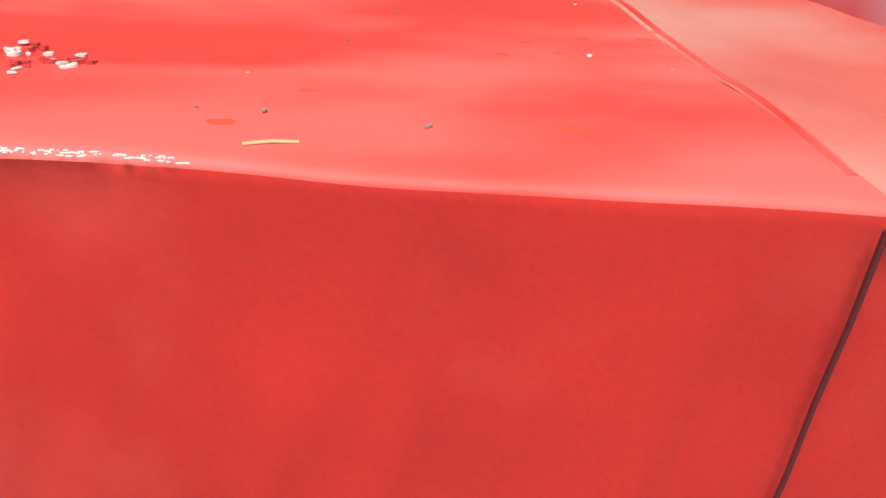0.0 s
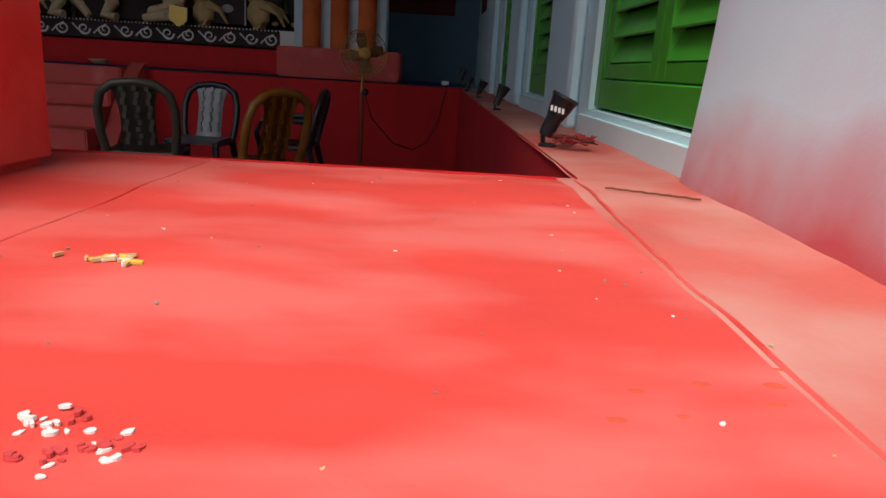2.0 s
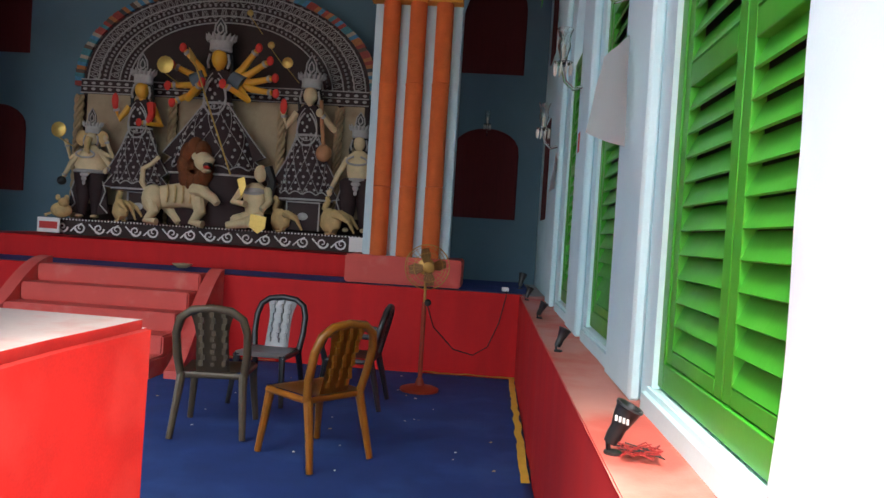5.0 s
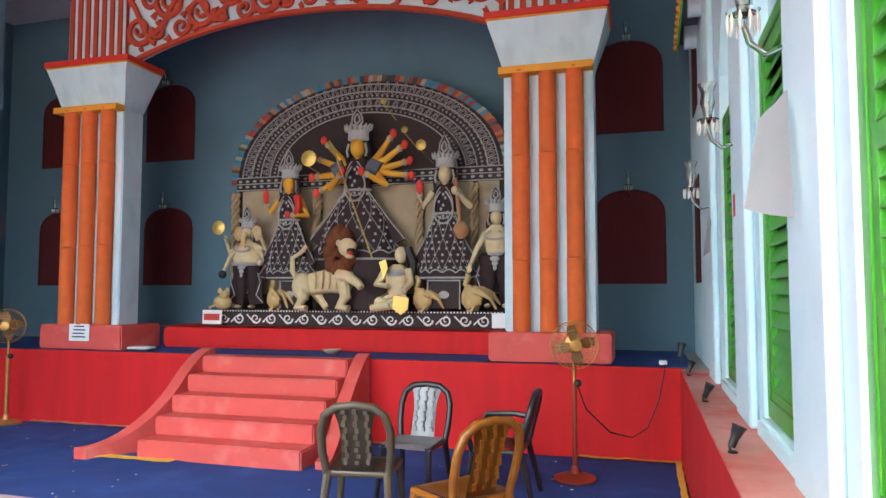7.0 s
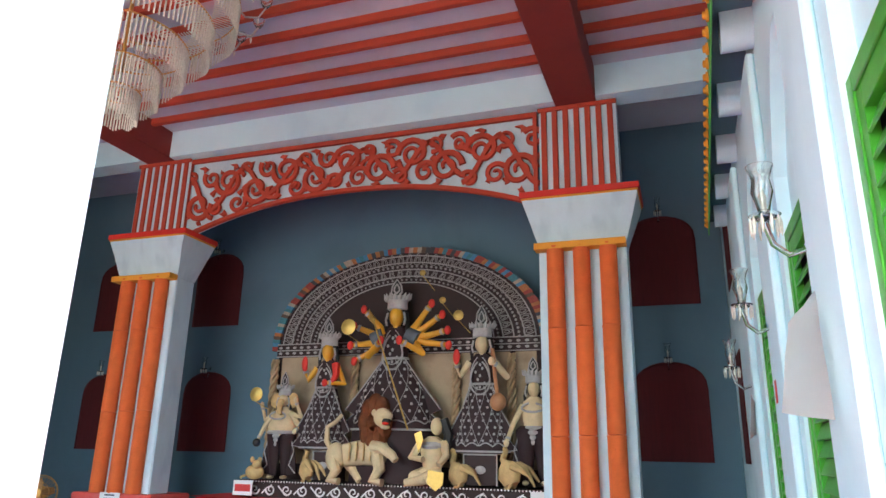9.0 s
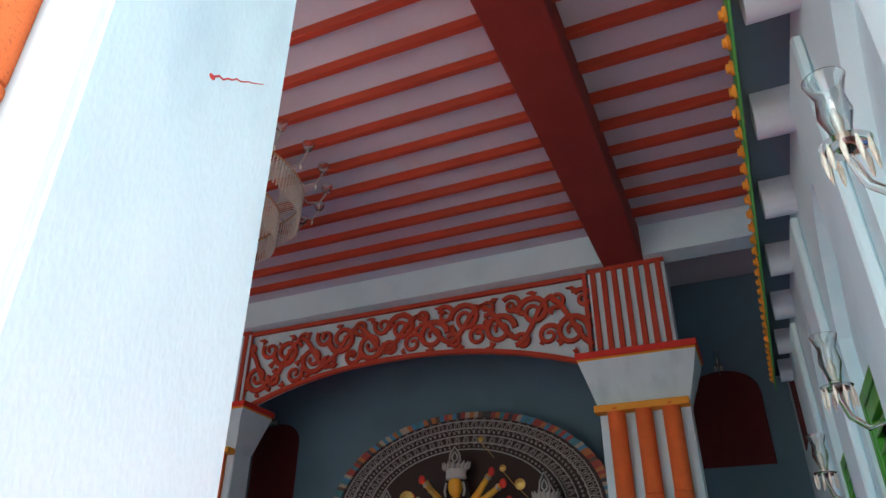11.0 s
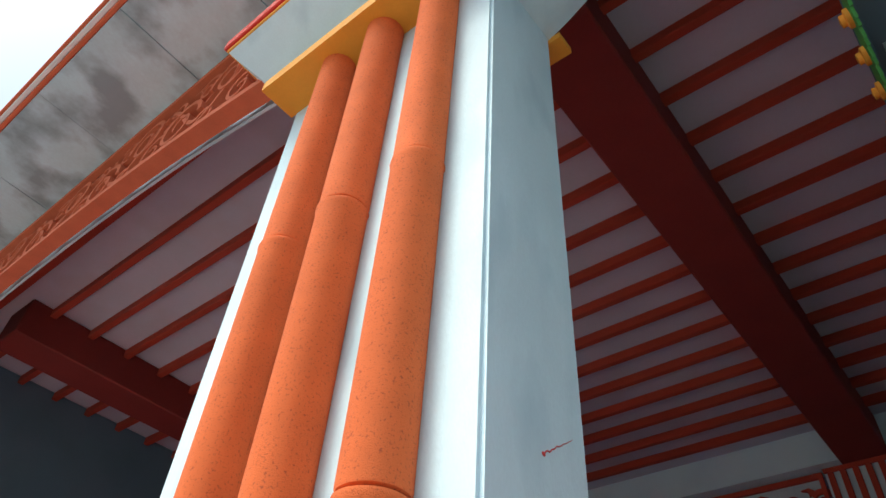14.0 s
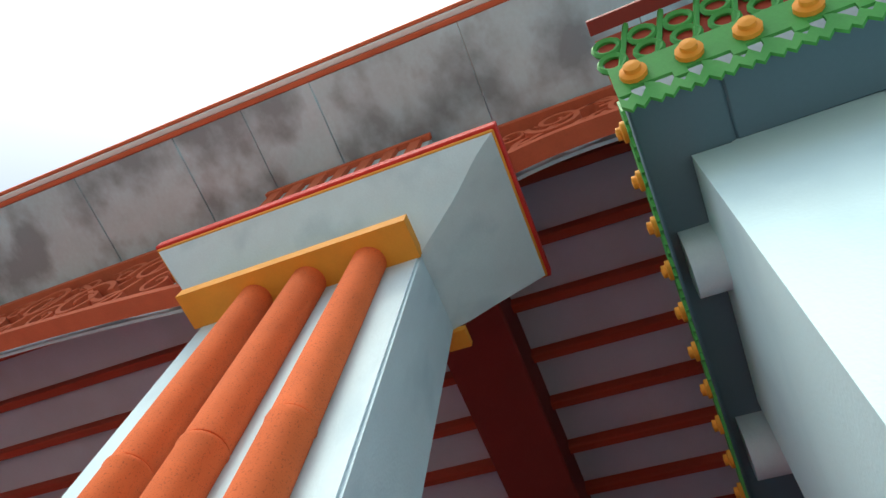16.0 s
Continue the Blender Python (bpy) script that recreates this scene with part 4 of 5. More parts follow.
# lion and fallen opponent
solid("lion_statue", [
    (4, lambda b: lathe(b, [(0.03, -0.36), (0.14, -0.32), (0.15, -0.15), (0.16, 0.05), (0.20, 0.22), (0.17, 0.36), (0.05, 0.42)], sides=14, m=Matrix.Translation((0.05, 0, 0.38)) @ Euler((0, radians(82), 0)).to_matrix().to_4x4(), squash=(1, 0.75))),
    (10, lambda b: [pipe(b, [(0.05 + x + 0.05 * math.sin(a), -0.155 + 0.06 * (1 - math.cos(a - 1.6)), 0.40 + 0.13 * math.cos(a)) for a in np.linspace(0.7, 2.6, 8)], 0.013, 5) for x in (-0.12, -0.02, 0.08, 0.18, 0.28)]),
    (4, lambda b: ball(b, (-0.26, -0.06, 0.32), (0.14, 0.12, 0.19), 12, 8)),
    (4, lambda b: pipe(b, [(-0.28, -0.10, 0.32), (-0.20, -0.14, 0.16), (-0.28, -0.15, 0.04), (-0.14, -0.18, 0.03)], 0.085, 9, 0.045)),
    (4, lambda b: pipe(b, [(-0.20, 0.10, 0.30), (-0.02, 0.08, 0.12), (0.06, 0.02, 0.03)], 0.085, 9, 0.045)),
    (4, lambda b: pipe(b, [(0.34, -0.10, 0.42), (0.40, -0.14, 0.18), (0.32, -0.15, 0.05), (0.46, -0.18, 0.03)], 0.09, 9, 0.05)),
    (4, lambda b: pipe(b, [(0.30, -0.12, 0.46), (0.46, -0.20, 0.44), (0.60, -0.22, 0.36), (0.66, -0.24, 0.30)], 0.085, 9, 0.045)),
    (4, lambda b: pipe(b, [(-0.34, 0, 0.40), (-0.44, 0, 0.52), (-0.44, 0, 0.70), (-0.32, -0.02, 0.76), (-0.22, -0.03, 0.86)], 0.042, 8, 0.025)),
    (7, lambda b: [ball(b, (0.27 + 0.13 * math.cos(a) * q, 0.0 - 0.03 * q, 0.76 + 0.22 * math.sin(a) * q), (0.11, 0.13, 0.16), 9, 7) for q in (0.4, 1.0) for a in np.linspace(0.2, 6.0, 9)]),
    (4, lambda b: ball(b, (0.42, -0.15, 0.82), (0.12, 0.11, 0.12), 12, 9)),
    (4, lambda b: ball(b, (0.50, -0.20, 0.84), (0.08, 0.07, 0.055), 10, 7)),
    (3, lambda b: ball(b, (0.50, -0.21, 0.765), (0.062, 0.065, 0.05), 10, 7)),
    (6, lambda b: ball(b, (0.50, -0.225, 0.745), (0.05, 0.06, 0.025), 10, 6)),
    (4, lambda b: ball(b, (0.48, -0.20, 0.70), (0.062, 0.065, 0.03), 10, 7)),
    (4, lambda b: ball(b, (0.30, -0.13, 0.88), (0.05, 0.03, 0.05), 8, 6)),
], STATUE_MATS, (-3.95, IY - 0.16, 1.45), "cream clay lion statue with a shaggy brown mane", "statue", "painted clay statues on the stage")
solid("kneeling_statue", [
    (4, lambda b: lathe(b, [(0.11, 0.14), (0.13, 0.26), (0.17, 0.46), (0.15, 0.54), (0.06, 0.60)], sides=14, squash=(1, 0.7))),
    (4, lambda b: ball(b, (0.06, -0.03, 0.72), (0.08, 0.09, 0.11), 12, 8)),
    (3, lambda b: pipe(b, [(0.12, 0.02, 0.80), (0.20, 0.02, 0.62), (0.17, 0.0, 0.30)], 0.08, 8, 0.05)),
    (4, lambda b: pipe(b, [(-0.06, 0, 0.16), (-0.20, -0.12, 0.12), (0.10, -0.22, 0.06)], 0.09, 10, 0.05)),
    (4, lambda b: pipe(b, [(0.08, 0, 0.16), (-0.06, -0.2, 0.08), (-0.28, -0.2, 0.04)], 0.09, 10, 0.045)),
    (4, lambda b: pipe(b, [(-0.15, -0.02, 0.52), (-0.24, -0.10, 0.34), (-0.06, -0.18, 0.32)], 0.06, 8, 0.04)),
    (4, lambda b: pipe(b, [(0.16, -0.02, 0.52), (0.22, -0.12, 0.36), (0.16, -0.22, 0.26)], 0.055, 8, 0.04)),
    (5, lambda b: prism(b, [(0.05, 0.20), (0.25, 0.17), (0.24, 0.03), (0.15, -0.04), (0.04, 0.04)], lambda x, z, w: (x, -0.29 + w, z), 0.02)),
    (5, lambda b: prism(b, [(-0.17, 0.62), (-0.08, 0.66), (-0.05, 0.54), (-0.11, 0.40), (-0.14, 0.52)], lambda x, z, w: (x, -0.22 + w, z), 0.015)),
    (1, lambda b: lathe(b, [(0.15, 0.44), (0.175, 0.48), (0.14, 0.53)], sides=14, squash=(1, 0.78))),
    (6, lambda b: ball(b, (-0.13, -0.10, 0.54), (0.03, 0.03, 0.05), 8, 6)),
], STATUE_MATS, (-2.91, IY - 0.12, 1.45), "pale clay kneeling statue with a gilt shield", "statue", "painted clay statues on the stage")


def bird(at, s, turn, label):
    def place(f):
        return lambda b: f(b, lambda *q: Vector(q) * s)
    return solid("bird_statue", [
        (10, place(lambda b, v: lathe(b, [(0.02 * s, 0.0), (0.09 * s, 0.03 * s), (0.13 * s, 0.12 * s), (0.10 * s, 0.22 * s), (0.05 * s, 0.28 * s)], sides=12, m=Matrix.Translation(v(0.02, 0, 0.02)) @ Euler((0, radians(18), 0)).to_matrix().to_4x4(), squash=(1.1, 0.75)))),
        (10, place(lambda b, v: pipe(b, [v(0.08, 0, 0.24), v(0.16, -0.02, 0.30), v(0.13, -0.03, 0.40), v(0.17, -0.05, 0.44)], 0.045 * s, 8, 0.03 * s))),
        (10, place(lambda b, v: ball(b, v(0.18, -0.05, 0.44), (0.05 * s, 0.04 * s, 0.04 * s), 8, 6))),
        (8, place(lambda b, v: pipe(b, [v(0.21, -0.05, 0.44), v(0.29, -0.06, 0.42)], 0.02 * s, 6, 0.005 * s))),
        (10, place(lambda b, v: [pipe(b, [v(-0.02, y, 0.24), v(-0.14, y * 1.5, 0.20), v(-0.24, y * 1.8, 0.08 + z)], 0.055 * s, 7, 0.012 * s) for y, z in ((-0.07, 0.0), (0.05, 0.06), (-0.02, -0.05))])),
        (10, place(lambda b, v: [pipe(b, [v(0.0, y, 0.06), v(0.04, y, 0.0), v(0.09, y, 0.005)], 0.018 * s, 6) for y in (-0.05, 0.05)])),
    ], STATUE_MATS, at, label, "statue", "painted clay statues on the stage", turn)


bird((-4.62, IY - 0.17, 1.455), 0.95, 150, "cream clay owl statue below the robed figure")
bird((-2.50, IY - 0.17, 1.455), 0.95, 170, "cream clay swan statue beside the small altar")
bird((-1.86, IY - 0.15, 1.455), 1.1, 160, "cream clay peacock statue at the end of the group")
solid("mouse_statue", [
    (10, lambda b: ball(b, (0, 0, 0.10), (0.14, 0.09, 0.10), 12, 8)),
    (10, lambda b: ball(b, (0.06, -0.05, 0.20), (0.07, 0.06, 0.06), 10, 7)),
    (10, lambda b: [ball(b, (0.03 + s * 0.06, -0.04, 0.26), (0.035, 0.015, 0.04), 8, 6) for s in (-1, 1)]),
    (10, lambda b: pipe(b, [(-0.12, 0, 0.06), (-0.2, -0.03, 0.03), (-0.14, -0.1, 0.02)], 0.015, 6)),
], STATUE_MATS, (-5.46, IY - 0.15, 1.455), "small cream clay mouse statue at the base", "statue", "painted clay statues on the stage")
# lance
bm = bmesh.new()
pipe(bm, [(-3.72, IY - 0.32, 3.52), (-3.16, IY - 0.36, 2.12)], 0.011, 6)
lathe(bm, [(0.012, 0), (0.045, 0.05), (0.004, 0.2)], m=Matrix.Translation((-3.72, IY - 0.32, 3.5)) @ Vector((-0.4, 0, 1)).to_track_quat("Z", "Y").to_matrix().to_4x4(), sides=8)
tagged(obj("lance", bm, GOLD), "long thin gilt lance held by the central statue", "lance")
for x, z, r in ((-4.12, 3.47, 0.11), (-5.48, 2.58, 0.10), (-2.55, 3.56, 0.07), (-2.77, 3.77, 0.045), (-3.06, 4.16, 0.04)):
    bm = bmesh.new()
    lathe(bm, [(r, 0), (r, 0.012), (r * 0.4, 0.03), (0.004, 0.032)], m=Matrix.Translation((x, IY - 0.25, z)) @ Euler((radians(90), 0, 0)).to_matrix().to_4x4(), sides=12)
    pipe(bm, [(x, IY - 0.24, z - r), (x + 0.1, IY - 0.05, z - 0.2)], 0.006, 5)
    tagged(obj("gilt_disc", bm, GOLD), "small gilt foil disc on a wire", "ornament", "gilt ornaments")

# backdrop arch behind the statues
BX, BW, BY, Z0, ZS, ZT = -3.58, 1.98, 9.78, 1.42, 3.27, 4.64
back = thing("altar_backdrop", (BX, BY, Z0), "dark arched altar screen with silver ornaments and a painted rim", "altar screen")


def arc(k, s=1.0):
    a = math.pi * k
    return -BW * s * math.cos(a), ZS - Z0 + (ZT - ZS) * s * math.sin(a) ** 0.92


bm = bmesh.new()
prism(bm, [(BW, 0), *[(-arc(k / 30)[0], arc(k / 30)[1]) for k in range(31)], (-BW, 0)], lambda u, v, w: (u, w, v), 0.06)
part("panel", bm, DARK_PANEL, back, "dark maroon painted panel")
rim_cols = [material("painted_rim_" + n, c, 0.6, var=0.3, scale=30) for n, c in (("blue", (0.06, 0.22, 0.38)), ("orange", (0.40, 0.14, 0.04)), ("cream", (0.38, 0.32, 0.25)), ("red", (0.30, 0.04, 0.03)), ("brown", (0.10, 0.06, 0.04)), ("dark", (0.04, 0.04, 0.05)), ("teal", (0.05, 0.20, 0.24)))]
rng = random.Random(4)
for k in range(96):
    a, b = arc(k / 96, 1.0), arc((k + 1) / 96, 1.0)
    c, d = arc((k + 1) / 96, 1.055 + 0.012 * rng.random()), arc(k / 96, 1.055 + 0.012 * rng.random())
    bm = bmesh.new()
    prism(bm, [a, b, c, d], lambda u, v, w: (u, -0.03 + w, v), 0.07)
    bmesh.ops.inset_individual(bm, faces=[f for f in bm.faces if f.calc_area() > 0.004], thickness=0.012, depth=-0.006)
    part("rim_panel", bm, rng.choice(rim_cols), back)
orn = bmesh.new()
for s, n, r in ((0.925, 44, 0.075), (0.775, 36, 0.060)):
    for k in range(n):
        (x, z), (xo, zo) = arc((k + 0.5) / n, s), arc((k + 0.5) / n, s + 0.05)
        d = Vector((xo - x, 0, zo - z)).normalized()
        e = Vector((d.z, 0, -d.x))
        for f in (1.0, 0.5):
            pipe(orn, [Vector((x, -0.006, z)) + (d * (math.cos(a) * 1.15 + 0.15 * math.cos(2 * a)) + e * math.sin(a) * 0.62 * (1 - 0.25 * math.cos(a))) * r * f for a in np.linspace(0, 2 * math.pi, 13)], 0.005, 4)
for s, n, r in ((0.855, 70, 0.020), (0.71, 60, 0.016)):
    for k in range(n):
        x, z = arc((k + 0.5) / n, s)
        lathe(orn, [(r, 0), (r * 0.8, 0.018), (r * 0.5, 0.008), (0.002, 0.022)], m=Matrix.Translation((x, -0.002, z)) @ Euler((radians(90), 0, 0)).to_matrix().to_4x4(), sides=8)
for s in (0.97, 0.895, 0.82, 0.745, 0.68):
    pipe(orn, [(arc(k / 40, s)[0], -0.012, arc(k / 40, s)[1]) for k in range(41)], 0.010, 5)
part("silver_rosettes", orn, SILVER, back, "rows of silver paper rosettes")
band = bx(-BW, BW, -0.06, -0.001, ZS - Z0 - 0.10, ZS - Z0 + 0.08)
part("cross_band", band, DARK_PANEL, back)
orn = bmesh.new()
for k in range(34):
    x = -BW + 2 * BW * (k + 0.5) / 34
    for dz in (-0.05, 0.03):
        ball(orn, (x, -0.062, ZS - Z0 + dz), (0.035, 0.012, 0.02), 6, 4)
for z in (-0.10, 0.08, -0.01):
    pipe(orn, [(-BW, -0.062, ZS - Z0 + z), (BW, -0.062, ZS - Z0 + z)], 0.008, 5)
part("band_ornament", orn, SILVER, back)
for x0, x1 in ((-1.90, -0.70), (-0.62, 0.80), (0.88, 1.56), (1.64, 1.92)):
    part("cream_ground", bx(x0, x1, -0.03, -0.001, 0.25, ZS - Z0 - 0.11), TAN, back, "cream painted ground")
TWIST = material("striped_jute_twist", (0.42, 0.30, 0.17), 0.8, var=0.3, scale=20)
for x in (-1.97, -0.66, 0.84, 1.60):
    bm = bmesh.new()
    for ph in (0, math.pi * 2 / 3, math.pi * 4 / 3):
        pipe(bm, [(x + 0.035 * math.cos(a * 1.0 + ph), -0.10 + 0.035 * math.sin(a + ph), 0.05 + (ZS - Z0 - 0.2) * a / 30) for a in np.linspace(0, 30, 70)], 0.03, 6)
    part("twisted_post", bm, TWIST, back, "twisted cream and brown rope post")
for sx, w in ((-0.86, 0.28), (1.30, 0.42)):
    part("small_altar", bx(sx - w / 2, sx + w / 2, -0.50, -0.12, 0.06, 0.42, bev=0.01), DARK_PANEL, back)
    bm = bmesh.new()
    pipe(bm, [(sx - w / 2, -0.51, 0.06), (sx - w / 2, -0.51, 0.42), (sx + w / 2, -0.51, 0.42), (sx + w / 2, -0.51, 0.06)], 0.014, 5)
    ball(bm, (sx, -0.505, 0.24), (0.07, 0.015, 0.05), 8, 5)
    part("altar_trim", bm, SILVER, back)
plinth = thing("altar_base", (BX, 9.45, 1.24), "dark base board with white scroll ornament under the statues", "altar base")
part("base_block", bx(-2.06, 2.08, -0.22, 0.42, 0, 0.215, bev=0.008), DARK_PANEL, plinth)
bm = bmesh.new()
for k in range(16):
    x = -1.95 + 3.9 * (k + 0.5) / 16
    s = 1 if k % 2 else -1
    ribbon(bm, swirl(x, 0.10, 0.075, 1.3, math.pi * (0.5 + 0.5 * s), s, 16), 0.026, 0.012, -0.232, -0.222)
    ribbon(bm, [(x - 0.13, 0.10 - 0.05 * s), (x - 0.06, 0.10 + 0.02 * s), (x + 0.02, 0.10 + 0.06 * s)], 0.02, 0.012, -0.231, -0.222)
tagged(part("scroll_ornament", bm, PAPER, plinth, "white painted scrolls"), kind="stuff")
bm = bmesh.new()
for k in range(96):
    ball(bm, (-2.03 + 4.08 * k / 95, -0.225, 0.20), 0.012, 6, 4)
tagged(part("bead_row", bm, PAPER, plinth), kind="stuff")
dais = grid(-6.25, -1.0, 8.95, 10.15, 60, 12, lambda x, y: 1.235 + 0.006 * noise.noise((x * 3, y * 3, 1)))
box(dais, -6.2, -1.0, 8.97, 10.15, 0.95, 1.22, bev=0.03, seg=2)
structure("dais", dais, RED_WALL, "low dais draped in bright red cloth under the statues", "dais")
for x, w, h in ((-5.52, 0.30, 0.19), (-1.52, 0.22, 0.18)):
    t = thing("plaque", (x, 9.12, 1.26), "small framed notice leaning against the altar base", "plaque", "notices by the altar")
    part("board", bx(-w / 2, w / 2, -0.012, 0.004, 0, h, bev=0.003), PAPER, t)
    if x < -3:
        part("picture", bx(-w / 2 + 0.03, w / 2 - 0.03, -0.016, -0.0121, 0.05, h - 0.05), INK_RED, t)
t = thing("paper_notice", (-6.935, 8.282, 1.06), "white paper notice pasted on the column plinth", "notice")
part("sheet", bx(-0.16, 0.16, -0.004, 0.004, 0, 0.22), PAPER, t)
for k in range(4):
    part("text_bar", bx(-0.11 + 0.01 * k, 0.10 - 0.02 * (k % 2), -0.0065, -0.0045, 0.045 + 0.045 * k, 0.062 + 0.045 * k), INK, t)


# ---- chairs ----
def chair(at, turn, mat, label, arms=False, seat_mat=None, scale=1.0):
    """Moulded plastic chair; its front faces local +y."""
    t = thing("plastic_chair", at, label, "chair", "plastic chairs in a circle", turn)
    t.matrix_basis = t.matrix_basis @ Matrix.Scale(scale, 4)
    bm = bmesh.new()
    n = 10
    rows = []
    for i in range(n + 1):
        y = -0.20 + 0.42 * i / n
        w = 0.20 + 0.025 * i / n
        row = []
        for j in range(9):
            x = -w + 2 * w * j / 8
            row.append(bm.verts.new((x, y, 0.435 - 0.022 * (1 - (2 * j / 8 - 1) ** 2) * math.sin(math.pi * min(1, i / n * 1.1 + 0.1)) - (0.03 if i == n else 0))))
        rows.append(row)
    for a, b in zip(rows, rows[1:]):
        for j in range(8):
            bm.faces.new((a[j], a[j + 1], b[j + 1], b[j]))
    bmesh.ops.solidify(bm, geom=bm.faces[:], thickness=0.02)
    part("seat", bm, seat_mat or mat, t)
    part("seat_apron", pipe(bmesh.new(), [(-0.215, 0.2, 0.405), (-0.205, -0.19, 0.405), (0.205, -0.19, 0.405), (0.215, 0.2, 0.405)], 0.022, 8), mat, t)
    for sx in (-1, 1):
        for sy, ly in ((0.19, 0.25), (-0.19, -0.29)):
            bm = bmesh.new()
            pipe(bm, [(sx * 0.20, sy, 0.42), (sx * 0.215, (sy + ly) / 2, 0.22), (sx * 0.235, ly, 0.0)], 0.030, 8, 0.021)
            part("leg", bm, mat, t)
    loop = [(sx * x, y, z) for sx, x, y, z in ((-1, 0.205, -0.19, 0.40), (-1, 0.225, -0.225, 0.55), (-1, 0.225, -0.265, 0.70), (-1, 0.195, -0.29, 0.80), (-1, 0.12, -0.30, 0.855), (1, 0.0, -0.302, 0.87), (1, 0.12, -0.30, 0.855), (1, 0.195, -0.29, 0.80), (1, 0.225, -0.265, 0.70), (1, 0.225, -0.225, 0.55), (1, 0.205, -0.19, 0.40))]
    bm = pipe(bmesh.new(), loop, 0.027, 10)
    for v in bm.verts:
        v.co.x *= 1 + 0.06 * (v.co.z - 0.4)
    part("back_frame", bm, mat, t, "smooth arched frame of the back")
    bm = bmesh.new()
    rows = []
    for i in range(9):
        u = i / 8
        z = 0.43 + 0.42 * u
        y = -0.19 - 0.115 * u + 0.008
        w = 0.098 + 0.05 * max(0, 2 * u - 1) ** 2 + 0.012 * (1 - u)
        rows.append([bm.verts.new((w * (2 * j / 8 - 1), y - 0.018 * (1 - (2 * j / 8 - 1) ** 2), z)) for j in range(9)])
    for a, b in zip(rows, rows[1:]):
        for j in range(8):
            bm.faces.new((a[j], a[j + 1], b[j + 1], b[j]))
    bmesh.ops.solidify(bm, geom=bm.faces[:], thickness=0.012)
    splat = part("backrest", bm, seat_mat or mat, t, "pressed weave-pattern backrest")
    for r in range(9):
        for c in range(5):
            if mat is PL_GREY or c % 2 == 0:
                x = -0.075 + 0.0375 * c + (0.012 if r % 2 else 0)
                u = (0.5 + r) / 9.4
                part("weave_rib", bx(x - 0.013, x + 0.013, -0.19 - 0.115 * u - 0.022, -0.19 - 0.115 * u - 0.004 + 0.012, 0.45 + 0.40 * u, 0.45 + 0.40 * u + (0.02 if mat is PL_GREY else 0.038)), seat_mat or mat, splat, smooth=False)
    if arms:
        for sx in (-1, 1):
            part("armrest", pipe(bmesh.new(), [(sx * 0.222, -0.24, 0.62), (sx * 0.26, -0.05, 0.635), (sx * 0.26, 0.18, 0.62), (sx * 0.235, 0.23, 0.52), (sx * 0.215, 0.20, 0.40)], 0.024, 8), mat, t)
    return t


chair((-1.83, 5.64, 0.01), 10, PL_DARK, "dark olive-brown plastic chair with a tall ribbed back", scale=1.06)
chair((-1.76, 6.57, 0.01), 176, PL_BLACK, "black plastic chair with a silver weave backrest", False, PL_GREY)
chair((-1.0, 5.24, 0.01), 52, PL_ORANGE, "amber-brown plastic chair turned towards the others", scale=1.06)
chair((-1.03, 6.68, 0.01), 90, PL_BLACK, "black plastic armchair standing side-on", True)


# ---- pedestal fans ----
def fan(at, turn, mat, label, hz=1.25):
    t = thing("pedestal_fan", at, label, "fan", "pedestal fans", turn)
    part("base", lathe(bmesh.new(), [(0.19, 0), (0.19, 0.02), (0.15, 0.035), (0.05, 0.055), (0.03, 0.12)], sides=24), FAN_RED if mat is FAN_RED else FAN_GOLD, t)
    part("pole", pipe(bmesh.new(), [(0, 0, 0.05), (0, 0, 0.86)], 0.022, 12), mat, t)
    part("upper_pole", pipe(bmesh.new(), [(0, 0, 0.84), (0, 0, hz - 0.1)], 0.014, 10), FAN_GOLD, t)
    part("knob", ball(bmesh.new(), (0.03, -0.01, 0.86), 0.035), BLACK, t)
    m = Matrix.Translation((0, -0.06, hz)) @ Euler((radians(90), 0, 0)).to_matrix().to_4x4()
    part("motor", lathe(bmesh.new(), [(0.03, -0.19), (0.075, -0.17), (0.085, -0.06), (0.04, -0.04), (0.02, 0.03)], m=m, sides=16), FAN_GOLD, t)
    bm = bmesh.new()
    for k in range(26):
        a = 2 * math.pi * k / 26
        pipe(bm, [m @ Vector((r * math.cos(a), r * math.sin(a), z)) for r, z in ((0.05, 0.09), (0.14, 0.085), (0.19, 0.05), (0.215, 0.0), (0.19, -0.05), (0.07, -0.07))], 0.0015, 4)
    for r, z, w in ((0.215, 0, 0.006), (0.05, 0.09, 0.005), (0.14, 0.086, 0.003), (0.19, -0.05, 0.003)):
        pipe(bm, [m @ Vector((r * math.cos(a), r * math.sin(a), z)) for a in np.linspace(0, 2 * math.pi, 33)], w, 5)
    lathe(bm, [(0.05, 0.085), (0.05, 0.095), (0.01, 0.1)], m=m, sides=14)
    part("cage", bm, FAN_GOLD, t, "wire cage")
    for k in range(4):
        bm = bmesh.new()
        a = 2 * math.pi * k / 4 + 0.3
        q = m @ Matrix.Rotation(a, 4, "Z") @ Matrix.Rotation(radians(22), 4, "X")
        prism(bm, [(0.02, -0.02), (0.10, -0.065), (0.175, -0.055), (0.185, 0.02), (0.12, 0.05), (0.02, 0.025)], lambda u, v, w: q @ Vector((u, v, w + 0.01)), 0.003)
        part("blade", bm, BLADE, t)
    return t


fan((-0.49, 7.36, 0.01), 12, FAN_RED, "rust-red pedestal fan with a brass wire cage", 1.21)
fan((-7.76, 7.98, 0.01), 30, FAN_GOLD, "gold pedestal fan beside the far column")
bm = bmesh.new()
